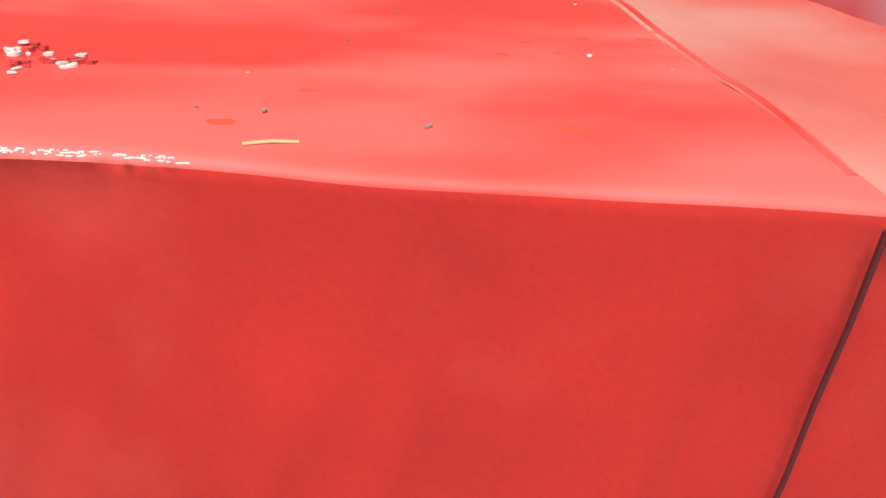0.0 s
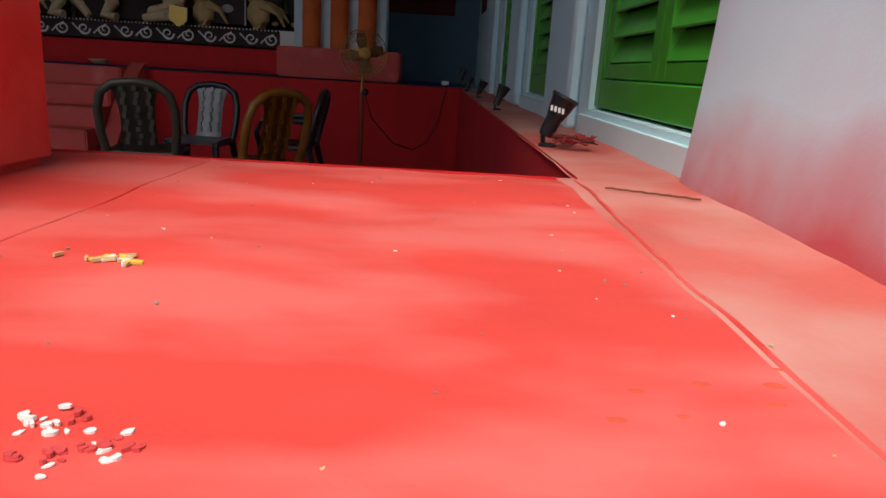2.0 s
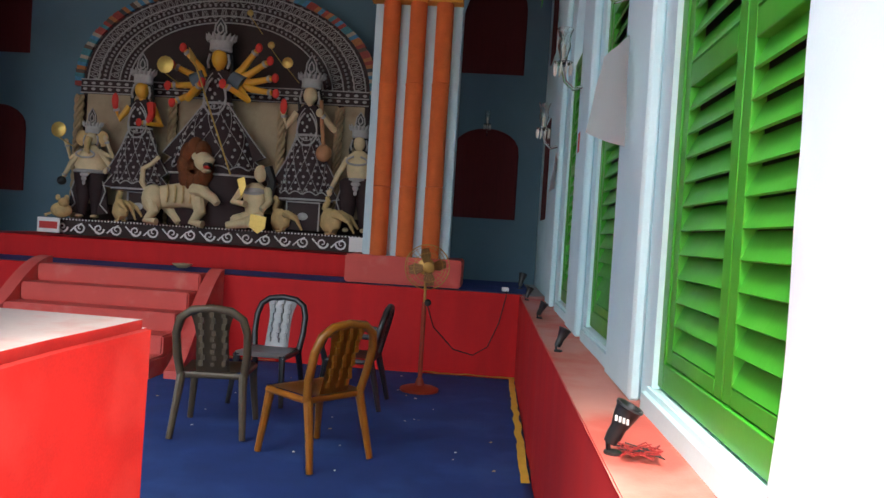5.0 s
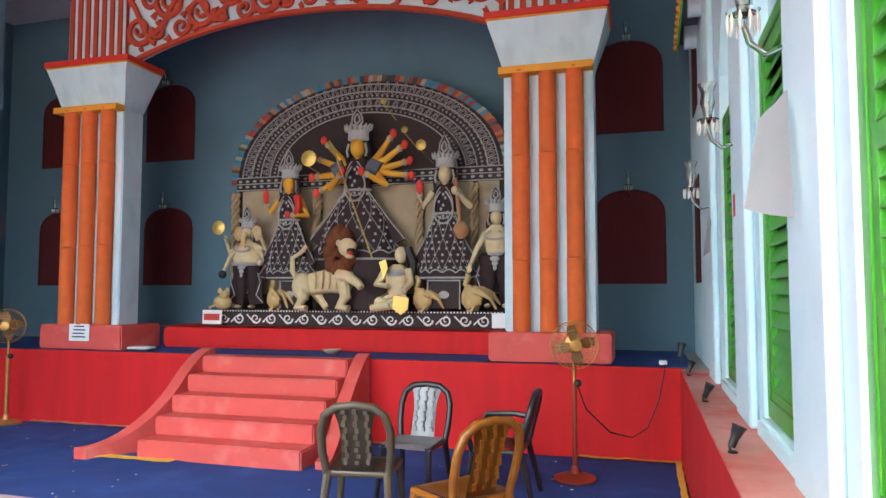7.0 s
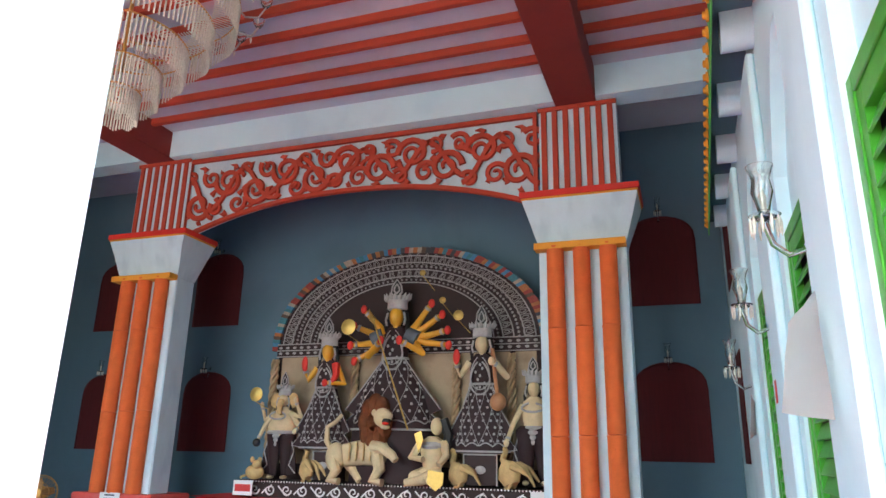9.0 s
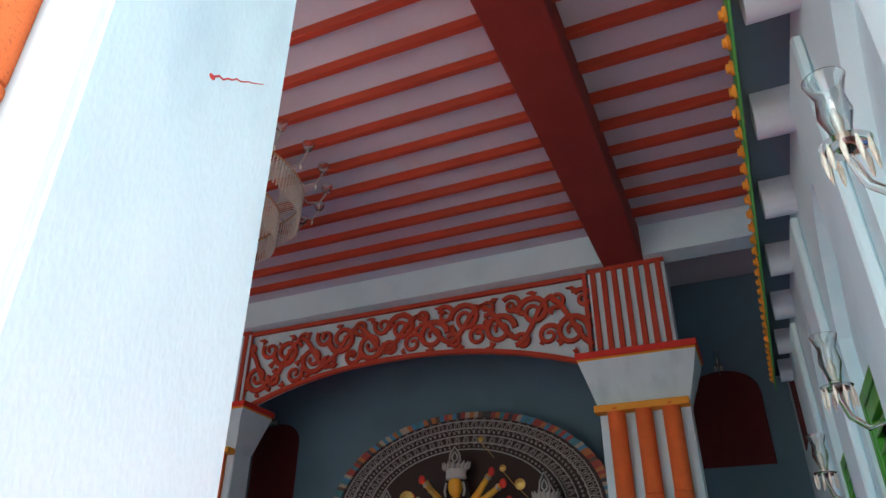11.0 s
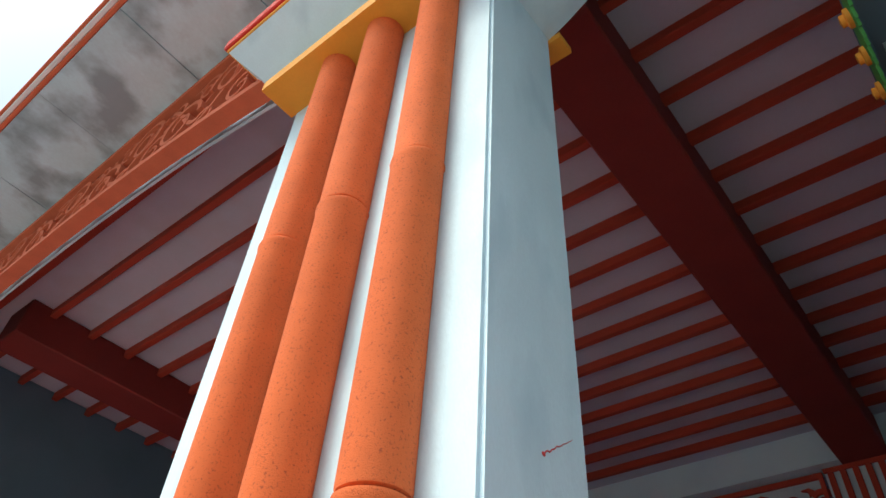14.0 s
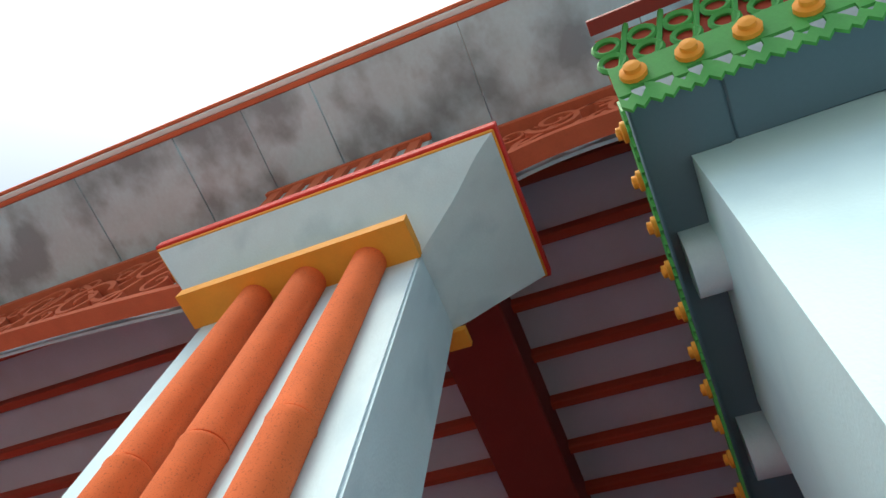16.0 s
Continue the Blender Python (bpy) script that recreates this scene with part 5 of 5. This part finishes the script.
pipe(bm, [(-0.46, 7.31, 0.86), (-0.40, 7.5, 0.62), (-0.2, 7.8, 0.36), (0.0, 8.0, 0.28), (0.15, 8.12, 0.36), (0.26, 8.2, 0.62), (0.32, 8.26, 0.9), (0.33, 8.36, 0.975)], 0.006, 6)
tagged(obj("power_cable", bm, CABLE), "thin black power cable sagging from the fan to the stage", "cable")
tagged(obj("socket_box", bx(0.27, 0.35, 8.34, 8.42, 0.955, 1.0, bev=0.008), PAPER), "small white socket box on the stage edge", "socket box")
tagged(obj("loose_cloth", bx(-6.3, -6.0, 8.4, 8.62, 0.957, 0.99, bev=0.015), PAPER), "crumpled white cloth lying on the stage", "cloth")
tagged(obj("clay_dish", lathe(bmesh.new(), [(0.05, 0), (0.10, 0.03), (0.115, 0.05), (0.10, 0.045), (0.02, 0.02)], (-3.5, 8.6, 0.957), 16), CREAM), "shallow clay dish on the stage carpet", "dish")


# ---- spotlights on the ledge ----
def spot(at, turn, label, s=1.0):
    t = thing("spotlight", at, label, "spotlight", "can spotlights on the ledge", turn)
    part("base_plate", lathe(bmesh.new(), [(0.035 * s, 0), (0.035 * s, 0.008), (0.015 * s, 0.012)], sides=14), BLACK, t)
    part("bracket", pipe(bmesh.new(), [(-0.012, 0, 0.006), (-0.016, 0, 0.06 * s), (0.0, 0, 0.085 * s)], 0.010 * s, 8), PL_BLACK, t)
    m = Matrix.Translation((0, 0, 0.07 * s)) @ Euler((0, radians(24), 0)).to_matrix().to_4x4()
    part("lamp_can", lathe(bmesh.new(), [(0.026 * s, -0.03 * s), (0.031 * s, 0.0), (0.031 * s, 0.04 * s), (0.040 * s, 0.07 * s), (0.050 * s, 0.12 * s), (0.056 * s, 0.128 * s), (0.055 * s, 0.138 * s), (0.046 * s, 0.136 * s), (0.03 * s, 0.07 * s)], m=m, sides=20), PL_BLACK, t, "black metal lamp can with a flared rim")
    return t, m


for k, (y, x) in enumerate(((2.74, 0.512), (4.58, 0.53), (6.18, 0.535), (7.75, 0.52))):
    t, m = spot((x, y, 0.926), (-10, 20, -5, 30)[k], "black can spotlight tilted on the ledge" + (" by red wires" if k == 0 else ""), 0.76 if k == 0 else 0.66)
    if k == 0:
        for i in range(4):
            part("painted_letter", bx(0.0 + 0.011 * i, 0.007 + 0.011 * i, -0.038, -0.032, 0.108 - 0.003 * i, 0.123 - 0.003 * i), PAPER, t, "faded white paint bar")
        rng = random.Random(9)
        for i in range(5):
            pts, p = [], Vector((x + 0.03, y - 0.03, 0.95))
            for j in range(14):
                pts.append(p.copy())
                p = Vector((x + 0.07 + 0.055 * math.cos(j * 1.1 + i) + 0.015 * rng.uniform(-1, 1), y - 0.05 + 0.04 * math.sin(j * 1.3 + i * 2), 0.938 + 0.022 * abs(math.sin(j * 0.9 + i)) + 0.01 * (j % 3 == 0)))
            tagged(obj("wire", pipe(bmesh.new(), pts, 0.0022, 5), WIRE_RED if i < 4 else CABLE), "thin tangled red flex beside the spotlight", "wire", "tangled wires")
spot((0.50, 8.9, 0.955), 60, "black can spotlight standing on the stage carpet", 0.9)


# ---- crystal wall lamps ----
def sconce(at, label, s=1.0, turn=0):
    """Glass arm curving out from the wall in -x, drip dish with hanging drops, and a glass shade."""
    t = thing("wall_lamp", at, label, "wall lamp", "cut-glass wall lamps", turn)
    part("arm", pipe(bmesh.new(), [(s * a, 0, s * b) for a, b in ((0.0, 0.06), (-0.012, -0.06), (-0.05, -0.13), (-0.11, -0.15), (-0.165, -0.10), (-0.185, -0.02), (-0.185, 0.0))], 0.013 * s, 10), GLASS, t)
    part("back_rose", lathe(bmesh.new(), [(0.035 * s, 0), (0.03 * s, 0.02 * s), (0.01 * s, 0.03 * s)], m=Matrix.Translation((0.0, 0, 0.05 * s)) @ Euler((0, radians(-90), 0)).to_matrix().to_4x4(), sides=14), GLASS, t)
    part("drip_dish", lathe(bmesh.new(), [(0.012 * s, 0), (0.05 * s, 0.012 * s), (0.065 * s, 0.028 * s), (0.05 * s, 0.02 * s), (0.015 * s, 0.03 * s)], (-0.185 * s, 0, 0), 18), GLASS, t)
    part("shade", lathe(bmesh.new(), [(0.022 * s, 0.03 * s), (0.030 * s, 0.08 * s), (0.045 * s, 0.13 * s), (0.036 * s, 0.19 * s), (0.056 * s, 0.25 * s), (0.053 * s, 0.25 * s), (0.033 * s, 0.19 * s), (0.04 * s, 0.13 * s), (0.02 * s, 0.05 * s)], (-0.185 * s, 0, 0), 20), GLASS, t, "clear flared glass shade")
    part("candle_bulb", lathe(bmesh.new(), [(0.010 * s, 0.03 * s), (0.012 * s, 0.08 * s), (0.016 * s, 0.11 * s), (0.004 * s, 0.15 * s)], (-0.185 * s, 0, 0), 10), CRYSTAL, t)
    for k in range(10):
        a = 2 * math.pi * k / 10
        part("glass_drop", lathe(bmesh.new(), [(0.002 * s, 0), (0.008 * s, -0.03 * s), (0.005 * s, -0.07 * s), (0.001, -0.085 * s)], (s * (-0.185 + 0.058 * math.cos(a)), s * 0.058 * math.sin(a), 0.02 * s), 6), CRYSTAL, t)
    return t


for y, z in ((2.45, 3.06), (3.98, 2.84), (5.62, 2.78), (7.30, 2.58)):
    sconce((WX - 0.005, y, z), "cut-glass wall lamp with a curved arm and drops", 1.05)
for cx in (-0.03, -7.1, -9.2):
    for z in (3.05, 5.03):
        sconce((cx, 10.19, z), "small glass wall lamp above a niche", 0.8, 90)


# ---- chandelier ----
ch = thing("chandelier", (-4.40, 5.0, 6.36), "large tiered crystal bead chandelier under the ceiling", "chandelier")
part("stem", pipe(bmesh.new(), [(0, 0, 0), (0, 0, -1.3)], 0.02, 8), FAN_GOLD, ch)
for r, z, ln in ((0.95, -0.45, 0.34), (0.74, -0.74, 0.34), (0.54, -1.02, 0.33), (0.35, -1.30, 0.32), (0.20, -1.52, 0.28)):
    bm = bmesh.new()
    for w in (0, ln):
        pipe(bm, [(r * math.cos(a), r * math.sin(a), z - 0.0) for a in np.linspace(0, 2 * math.pi, 41)], 0.010, 5)
        break
    tier = part("tier_ring", bm, FAN_GOLD, ch, "thin brass ring")
    bm = bmesh.new()
    n = int(110 * r) + 30
    for k in range(n):
        a = 2 * math.pi * k / n
        c, s_ = math.cos(a), math.sin(a)
        pipe(bm, [(r * c, r * s_, z), (r * c * 0.985, r * s_ * 0.985, z - ln * (0.95 + 0.05 * math.sin(9 * a)))], 0.0075, 4)
        pipe(bm, [(r * c, r * s_, z + 0.005), (r * 0.74 * c, r * 0.74 * s_, z + 0.0)], 0.006, 4)
    part("bead_curtain", bm, CRYSTAL, tier, "close-hung strands of clear beads")
for k in range(20):
    a = 2 * math.pi * k / 20
    c, s_ = math.cos(a), math.sin(a)
    arm = part("arm", pipe(bmesh.new(), [(r * c, r * s_, z) for r, z in ((0.90, -0.42), (1.0, -0.52), (1.12, -0.50), (1.18, -0.38))], 0.010, 6), SILVER, ch)
    part("glass_cup", lathe(bmesh.new(), [(0.02, 0), (0.05, 0.04), (0.06, 0.10), (0.052, 0.10), (0.04, 0.05), (0.01, 0.02)], (1.18 * c, 1.18 * s_, -0.38), 10), GLASS, arm)
    part("drop", lathe(bmesh.new(), [(0.002, 0), (0.014, -0.03), (0.003, -0.07)], (1.12 * c, 1.12 * s_, -0.51), 6), CRYSTAL, arm)


# ---- balcony edges with green fringe and yellow knobs ----
LEAN = 0.45


def lean(bm):
    """Tips the end boards outward towards their top."""
    for v in bm.verts:
        v.co.y -= LEAN * v.co.z
    return bm


def balcony(at, turn, length, side, label):
    """side 1: the wall lies in +x; the fringe hangs at local x=0 and across the near end."""
    t = thing("balcony", at, label, "balcony", "balconies with green fringe", turn)
    d = side * 0.36
    x0, x1 = sorted((side * 0.02, d))
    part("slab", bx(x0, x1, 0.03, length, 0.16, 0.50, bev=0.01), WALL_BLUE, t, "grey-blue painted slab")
    k = 0.7
    while k < length - 0.2:
        b0, b1 = sorted((side * 0.06, d - side * 0.02))
        bm = bmesh.new()
        prism(bm, [(-0.12, 0.16)] + [(-0.12 * math.cos(math.pi * q / 10), 0.06 - 0.12 * math.sin(math.pi * q / 10)) for q in range(11)] + [(0.12, 0.16)], lambda u, v, w, k=k: (b0 + w, k + u, v), b1 - b0)
        part("bracket", bm, PALE_BLUE, t, "pale rounded bracket")
        k += 0.95
    n = int(length / 0.1)
    bm = bmesh.new()
    for i in range(n):
        y = i * 0.1
        prism(bm, [(y, 0.02), (y + 0.03, -0.012), (y + 0.05, 0.012), (y + 0.07, -0.012), (y + 0.1, 0.02), (y + 0.1, 0.17), (y, 0.17)], lambda u, v, w: (-side * 0.006 + side * w, u, v), 0.012)
    part("fringe", bm, GREEN_TRIM, t, "scalloped green painted fringe board")
    kn = bmesh.new()
    lathe(kn, [(0.042, 0), (0.042, 0.016), (0.026, 0.020), (0.026, 0.036), (0.004, 0.040)], sides=12)
    first = None
    for i in range(int(length / 0.2)):
        m = Matrix.Translation((-side * 0.006, 0.1 + 0.2 * i, 0.10)) @ Euler((0, radians(-90 * side), 0)).to_matrix().to_4x4()
        if first is None:
            first = part("knob", kn, YELLOW, t, "round yellow painted knob")
            first.matrix_basis = m
        else:
            o = new("knob", first.data)
            o.parent, o.matrix_basis = t, m
    # near end
    bm = bmesh.new()
    for i in range(27 if side > 0 else 4):
        x = i * 0.1
        prism(bm, [(x, 0.02), (x + 0.03, -0.012), (x + 0.05, 0.012), (x + 0.07, -0.012), (x + 0.1, 0.02), (x + 0.1, 0.07), (x + 0.075, 0.035), (x + 0.05, 0.07), (x + 0.025, 0.04), (x, 0.07)], lambda u, v, w: (side * u, -0.006 + w, v), 0.012)
        prism(bm, [(x, 0.07), (x + 0.025, 0.04), (x + 0.05, 0.07), (x + 0.025, 0.09), (x, 0.10)][::1] if i % 2 else [(x, 0.07), (x + 0.05, 0.07), (x + 0.05, 0.10), (x, 0.10)], lambda u, v, w: (side * u, -0.006 + w, v), 0.012)
        box(bm, *sorted((side * x, side * (x + 0.1))), -0.006, 0.006, 0.10, 0.23)
    lean(bm)
    part("end_fringe", bm, GREEN_TRIM, t, "pierced green end fringe")
    for i in range(13 if side > 0 else 2):
        o = new("knob", first.data)
        o.parent, o.matrix_basis = t, Matrix.Translation((side * (0.08 + 0.2 * i), -0.006 - LEAN * 0.155, 0.155)) @ Euler((radians(90) + math.atan(LEAN), 0, 0)).to_matrix().to_4x4() @ Matrix.Scale(1.2, 4) @ Euler((0, 0, 0)).to_matrix().to_4x4()
    bm = bmesh.new()
    reach = 2.7 if side > 0 else 0.4
    if side > 0:
        part("front_slab", bx(0.36, 2.7, 0.03, 0.30, 0.16, 0.50, bev=0.01), WALL_BLUE, t)
    for i in range(int(reach / 0.14)):
        x = 0.03 + 0.14 * i
        for dz in (0.05, 0.15):
            pipe(bm, [(side * (x + 0.05 * math.cos(a)), 0.03, 0.26 + dz + 0.045 * math.sin(a)) for a in np.linspace(0, 2 * math.pi, 13)], 0.012, 5)
        pipe(bm, [(side * x, 0.03, 0.20), (side * (x + 0.1), 0.03, 0.50)], 0.013, 5)
    lean(bm)
    part("end_rail_fretwork", bm, GREEN_TRIM, t)
    part("end_rail", bx(*sorted((side * -0.01, side * reach)), -0.03 - LEAN * 0.52, 0.03 - LEAN * 0.52, 0.50, 0.54), BEAM, t, "dark red rail")
    part("end_panel", lean(bx(*sorted((side * 0.0, side * reach)), 0.045, 0.065, 0.19, 0.50)), JOIST, t)
    return t


balcony((0.405, 0.66, 4.47), -1.04, 8.8, 1, "balcony edge with green fringe and yellow knobs along the wall")
balcony((-8.0, 0.9, 3.95), 0, 7.1, -1, "far balcony edge with green fringe and yellow knobs")
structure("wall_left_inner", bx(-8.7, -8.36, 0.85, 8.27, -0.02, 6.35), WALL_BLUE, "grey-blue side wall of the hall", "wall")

# ---- papers on the right wall ----
def sheet(name, pts, mat, label, cat):
    bm = bmesh.new()
    n = 10
    rows = []
    for i in range(n + 1):
        u = i / n
        row = []
        for j in range(n + 1):
            v = j / n
            p = (Vector(pts[0]) * (1 - u) + Vector(pts[1]) * u) * (1 - v) + (Vector(pts[3]) * (1 - u) + Vector(pts[2]) * u) * v
            p.x += -0.02 * math.sin(math.pi * u) * v + 0.008 * noise.noise((u * 3, v * 3, pts[0][1]))
            row.append(bm.verts.new(p))
        rows.append(row)
    for a, b in zip(rows, rows[1:]):
        for j in range(n):
            bm.faces.new((a[j], a[j + 1], b[j + 1], b[j]))
    bmesh.ops.solidify(bm, geom=bm.faces[:], thickness=0.002)
    return tagged(obj(name, bm, mat), label, cat)


sheet("paper_poster", [(0.54, 3.64, 2.33), (0.688, 3.88, 2.50), (0.688, 3.86, 1.99), (0.475, 3.58, 2.0)], PAPER, "large white paper poster curling away from the wall", "poster")
sheet("leaflet", [(0.725, 7.3, 2.26), (0.66, 7.1, 2.36), (0.62, 7.15, 1.98), (0.70, 7.38, 2.05)], PAPER, "small printed leaflet hanging loose on the wall", "leaflet")
t = thing("wall_calendar", (WX - 0.006, 5.62, 1.98), "narrow colourful calendar hanging on the wall", "calendar")
part("page", bx(-0.044, -0.036, -0.10, 0.10, 0, 0.56), YELLOW, t)
part("picture", bx(-0.047, -0.0441, -0.08, 0.08, 0.14, 0.44), GREEN_TRIM, t)
part("red_block", bx(-0.050, -0.0471, -0.05, 0.05, 0.2, 0.34), INK_RED, t)

# ---- litter and marks on the platform ----
rng = random.Random(21)


def flake(x, y, r, mat, name, label, z=0.934, h=0.003, n=7, sy=0.6, turn=0.0, tilt=6):
    bm = bmesh.new()
    pts = [(r * math.cos(2 * math.pi * k / n) * rng.uniform(0.6, 1.1), r * sy * math.sin(2 * math.pi * k / n) * rng.uniform(0.6, 1.1)) for k in range(n)]
    prism(bm, pts, lambda u, v, w: (u, v, w), h)
    o = obj(name, bm, mat)
    o.matrix_basis = pose(x, y, top_z(x, y) + z - 0.9335, rng.uniform(-tilt, tilt), rng.uniform(-tilt, tilt), turn or rng.uniform(0, 180))
    return tagged(o, label, name.replace("_", " "), name.replace("_", " ") + " scattered on the platform")


for cx, cy, sx, sy, n, mats in ((-0.05, 1.035, 0.035, 0.012, 26, (DEBRIS_W, DEBRIS_W, DEBRIS_W, INK_RED)), (-0.005, 1.012, 0.022, 0.008, 14, (DEBRIS_W, INK_RED, INK_RED)), (-0.03, 0.998, 0.022, 0.006, 12, (INK_RED, INK_RED, DEBRIS_W))):
    for k in range(n):
        flake(cx + rng.gauss(0, sx * 0.6), cy + rng.gauss(0, sy * 0.6), rng.uniform(0.002, 0.0055), rng.choice(mats), "paint_flake", "small curled flake of white and red peeled paint", h=rng.uniform(0.0008, 0.003))
for k in range(18):
    flake(-0.14 + rng.gauss(0, 0.022), 1.34 + rng.gauss(0, 0.006), rng.uniform(0.006, 0.013), YEL_CLOTH if k % 4 == 0 else STRAW if k % 3 else DEBRIS_W, "straw_scrap", "pale scrap of dry straw and thread", sy=0.35)
for k in range(60):
    flake(rng.uniform(-0.3, 0.45), rng.uniform(0.9, 2.05), rng.uniform(0.0012, 0.0036), rng.choice((DEBRIS_W, STRAW, EARTH, EARTH)), "dust_crumb", "tiny pale crumb of dust on the red cloth", h=0.001)
for x, y, r in ((0.154, 0.967, 0.014), (0.115, 0.908, 0.014), (0.285, 1.071, 0.012), (0.413, 1.13, 0.014), (0.40, 1.10, 0.011), (0.087, 0.956, 0.007), (0.31, 1.115, 0.011), (0.36, 1.13, 0.012), (0.33, 1.08, 0.008), (0.30, 0.912, 0.016), (0.43, 1.16, 0.008)):
    bm = bmesh.new()
    mid = bm.verts.new((x, y, top_z(x, y) + 0.0004))
    rings = []
    for f in (0.5, 1.0):
        rings.append([])
        for k in range(24):
            a = 2 * math.pi * k / 24
            q = 0.75 * r * f * (1 + 0.3 * noise.noise((math.cos(a) * 1.5 + x * 40, math.sin(a) * 1.5, y * 40)))
            px, py = x + q * math.cos(a), max(0.852, y + 0.6 * q * math.sin(a))
            rings[-1].append(bm.verts.new((px, py, top_z(px, py) + (0.0004 if f < 1 else -0.0004))))
    for k in range(24):
        bm.faces.new((mid, rings[0][k], rings[0][(k + 1) % 24]))
        bm.faces.new((rings[0][k], rings[1][k], rings[1][(k + 1) % 24], rings[0][(k + 1) % 24]))
    tagged(obj("dried_stain", bm, STAIN_O), "dried orange-brown drip stain on the cloth", "stain", "dried stains on the platform")
bm = pipe(bmesh.new(), [(0.132, 0.877, top_z(0.132, 0.877) + 0.001), (0.145, 0.881, top_z(0.145, 0.881) + 0.0015), (0.158, 0.883, top_z(0.158, 0.883) + 0.001)], 0.0011, 5)
tagged(obj("straw", bm, STRAW), "short piece of dry straw on the cloth", "straw")
bm = bmesh.new()
for k in range(110):
    x = -0.03 + 0.14 * k / 110 + rng.uniform(-0.004, 0.004)
    ball(bm, (x, 0.862 - 0.09 * x + rng.uniform(-0.001, 0.006), top_z(x, 0.86) + 0.0004), (rng.uniform(0.0006, 0.0020), 0.0006, 0.0005), 5, 4)
tagged(obj("lime_residue", bm, DEBRIS_W), "pale lime residue crumbling along the platform edge", "residue")
# cloth seams on the platform
for pts, lab in (([(-0.27, 2.1), (-0.275, 1.77), (-0.279, 1.5), (-0.29, 0.9)], "raised seam of the red cloth cover"), ([(0.464, 2.12), (0.455, 1.8), (0.438, 1.4), (0.436, 1.0), (0.421, 0.83)], "raised seam where two cloth covers meet")):
    bm = bmesh.new()
    q = []
    for (xa, ya), (xb, yb) in zip(pts, pts[1:]):
        q += [(xa + (xb - xa) * k / 8, ya + (yb - ya) * k / 8) for k in range(8)]
    pipe(bm, [(x + 0.004 * noise.noise((y * 6, 0, 1)), y, top_z(x, y) - 0.001) for x, y in q], 0.0032, 6)
    structure("cloth_seam", bm, RED_DUSTY, lab, "seam")
bm = pipe(bmesh.new(), [(0.50 + 0.012 * k, 1.98 - 0.006 * k + 0.001 * (k % 3), 0.931 + 0.001 * (k % 2)) for k in range(14)], 0.002, 5)
tagged(obj("twig", bm, BROWN), "thin dark twig lying on the ledge", "twig")
# cloth strips on the courtyard floor
sheetz = lambda x, y: 0.016 + 0.006 * noise.noise((x * 5, y * 5, 4))
for x0, x1, y0, y1, mat, lab in ((-0.55, 0.46, 8.20, 8.262, YEL_CLOTH, "frayed yellow cloth edge at the foot of the stage"), (-5.35, -4.4, 6.82, 6.95, YEL_CLOTH, "yellow cloth strip lying by the steps"), (-2.9, -2.2, 8.2, 8.26, STRAW, "frayed straw-coloured mat edge at the stage foot"), (0.40, 0.455, 5.0, 8.2, YEL_CLOTH, "torn yellow edge of matting along the ledge"), (-7.6, -5.6, 8.18, 8.26, STRAW, "frayed pale mat edge along the stage")):
    bm = grid(x0, x1, y0, y1, 40 if x1 - x0 > y1 - y0 else 4, 4 if x1 - x0 > y1 - y0 else 40, lambda x, y: 0.02 + 0.012 * noise.noise((x * 7, y * 7, 4)))
    for v in bm.verts:
        v.co.x += 0.02 * noise.noise(v.co * 5)
        v.co.y += 0.02 * noise.noise(v.co * 5 + Vector((3, 3, 3)))
    tagged(obj("cloth_strip", bm, mat), lab, "cloth strip")
bm = ball(bmesh.new(), (-5.35, 6.95, 0.03), (0.09, 0.05, 0.03), 12, 8)
for v in bm.verts:
    v.co += Vector((1, 1, 0.6)) * 0.03 * noise.noise(v.co * 18)
tagged(obj("cloth_bundle", bm, BRIGHT_RED), "crumpled red cloth bundle on the blue carpet", "cloth")
# red paint drip on the side of the front column
bm = pipe(bmesh.new(), [(-0.6245, 1.34 + 0.13 * k / 12, 2.81 + 0.09 * k / 12 + 0.008 * noise.noise((k * 0.7, 0, 0))) for k in range(13)], 0.0022, 5, 0.0008)
ball(bm, (-0.624, 1.335, 2.805), (0.002, 0.008, 0.006), 8, 5)
tagged(obj("paint_drip", bm, INK_RED), "thin dried red paint drip on the column side", "paint drip")
# paper scraps on the carpet
rng = random.Random(33)
for k in range(70):
    x, y = rng.uniform(-7.5, 0.3), rng.uniform(4.2, 8.0)
    if -5.0 < x < -2.7 and y > 6.5:
        continue
    r = rng.uniform(0.006, 0.02)
    bm = bmesh.new()
    prism(bm, [(r * math.cos(a) * rng.uniform(0.5, 1), r * math.sin(a) * rng.uniform(0.4, 0.8)) for a in np.linspace(0, 5.2, 6)], lambda u, v, w: (u, v, w), 0.002)
    o = obj("paper_scrap", bm, rng.choice((PAPER, DEBRIS_W, STRAW)))
    o.matrix_basis = pose(x, y, carpet_z(x, y) + 0.006, 0, 0, rng.uniform(0, 180))
    tagged(o, "tiny pale paper scrap on the blue carpet", "scrap", "scraps on the carpet")
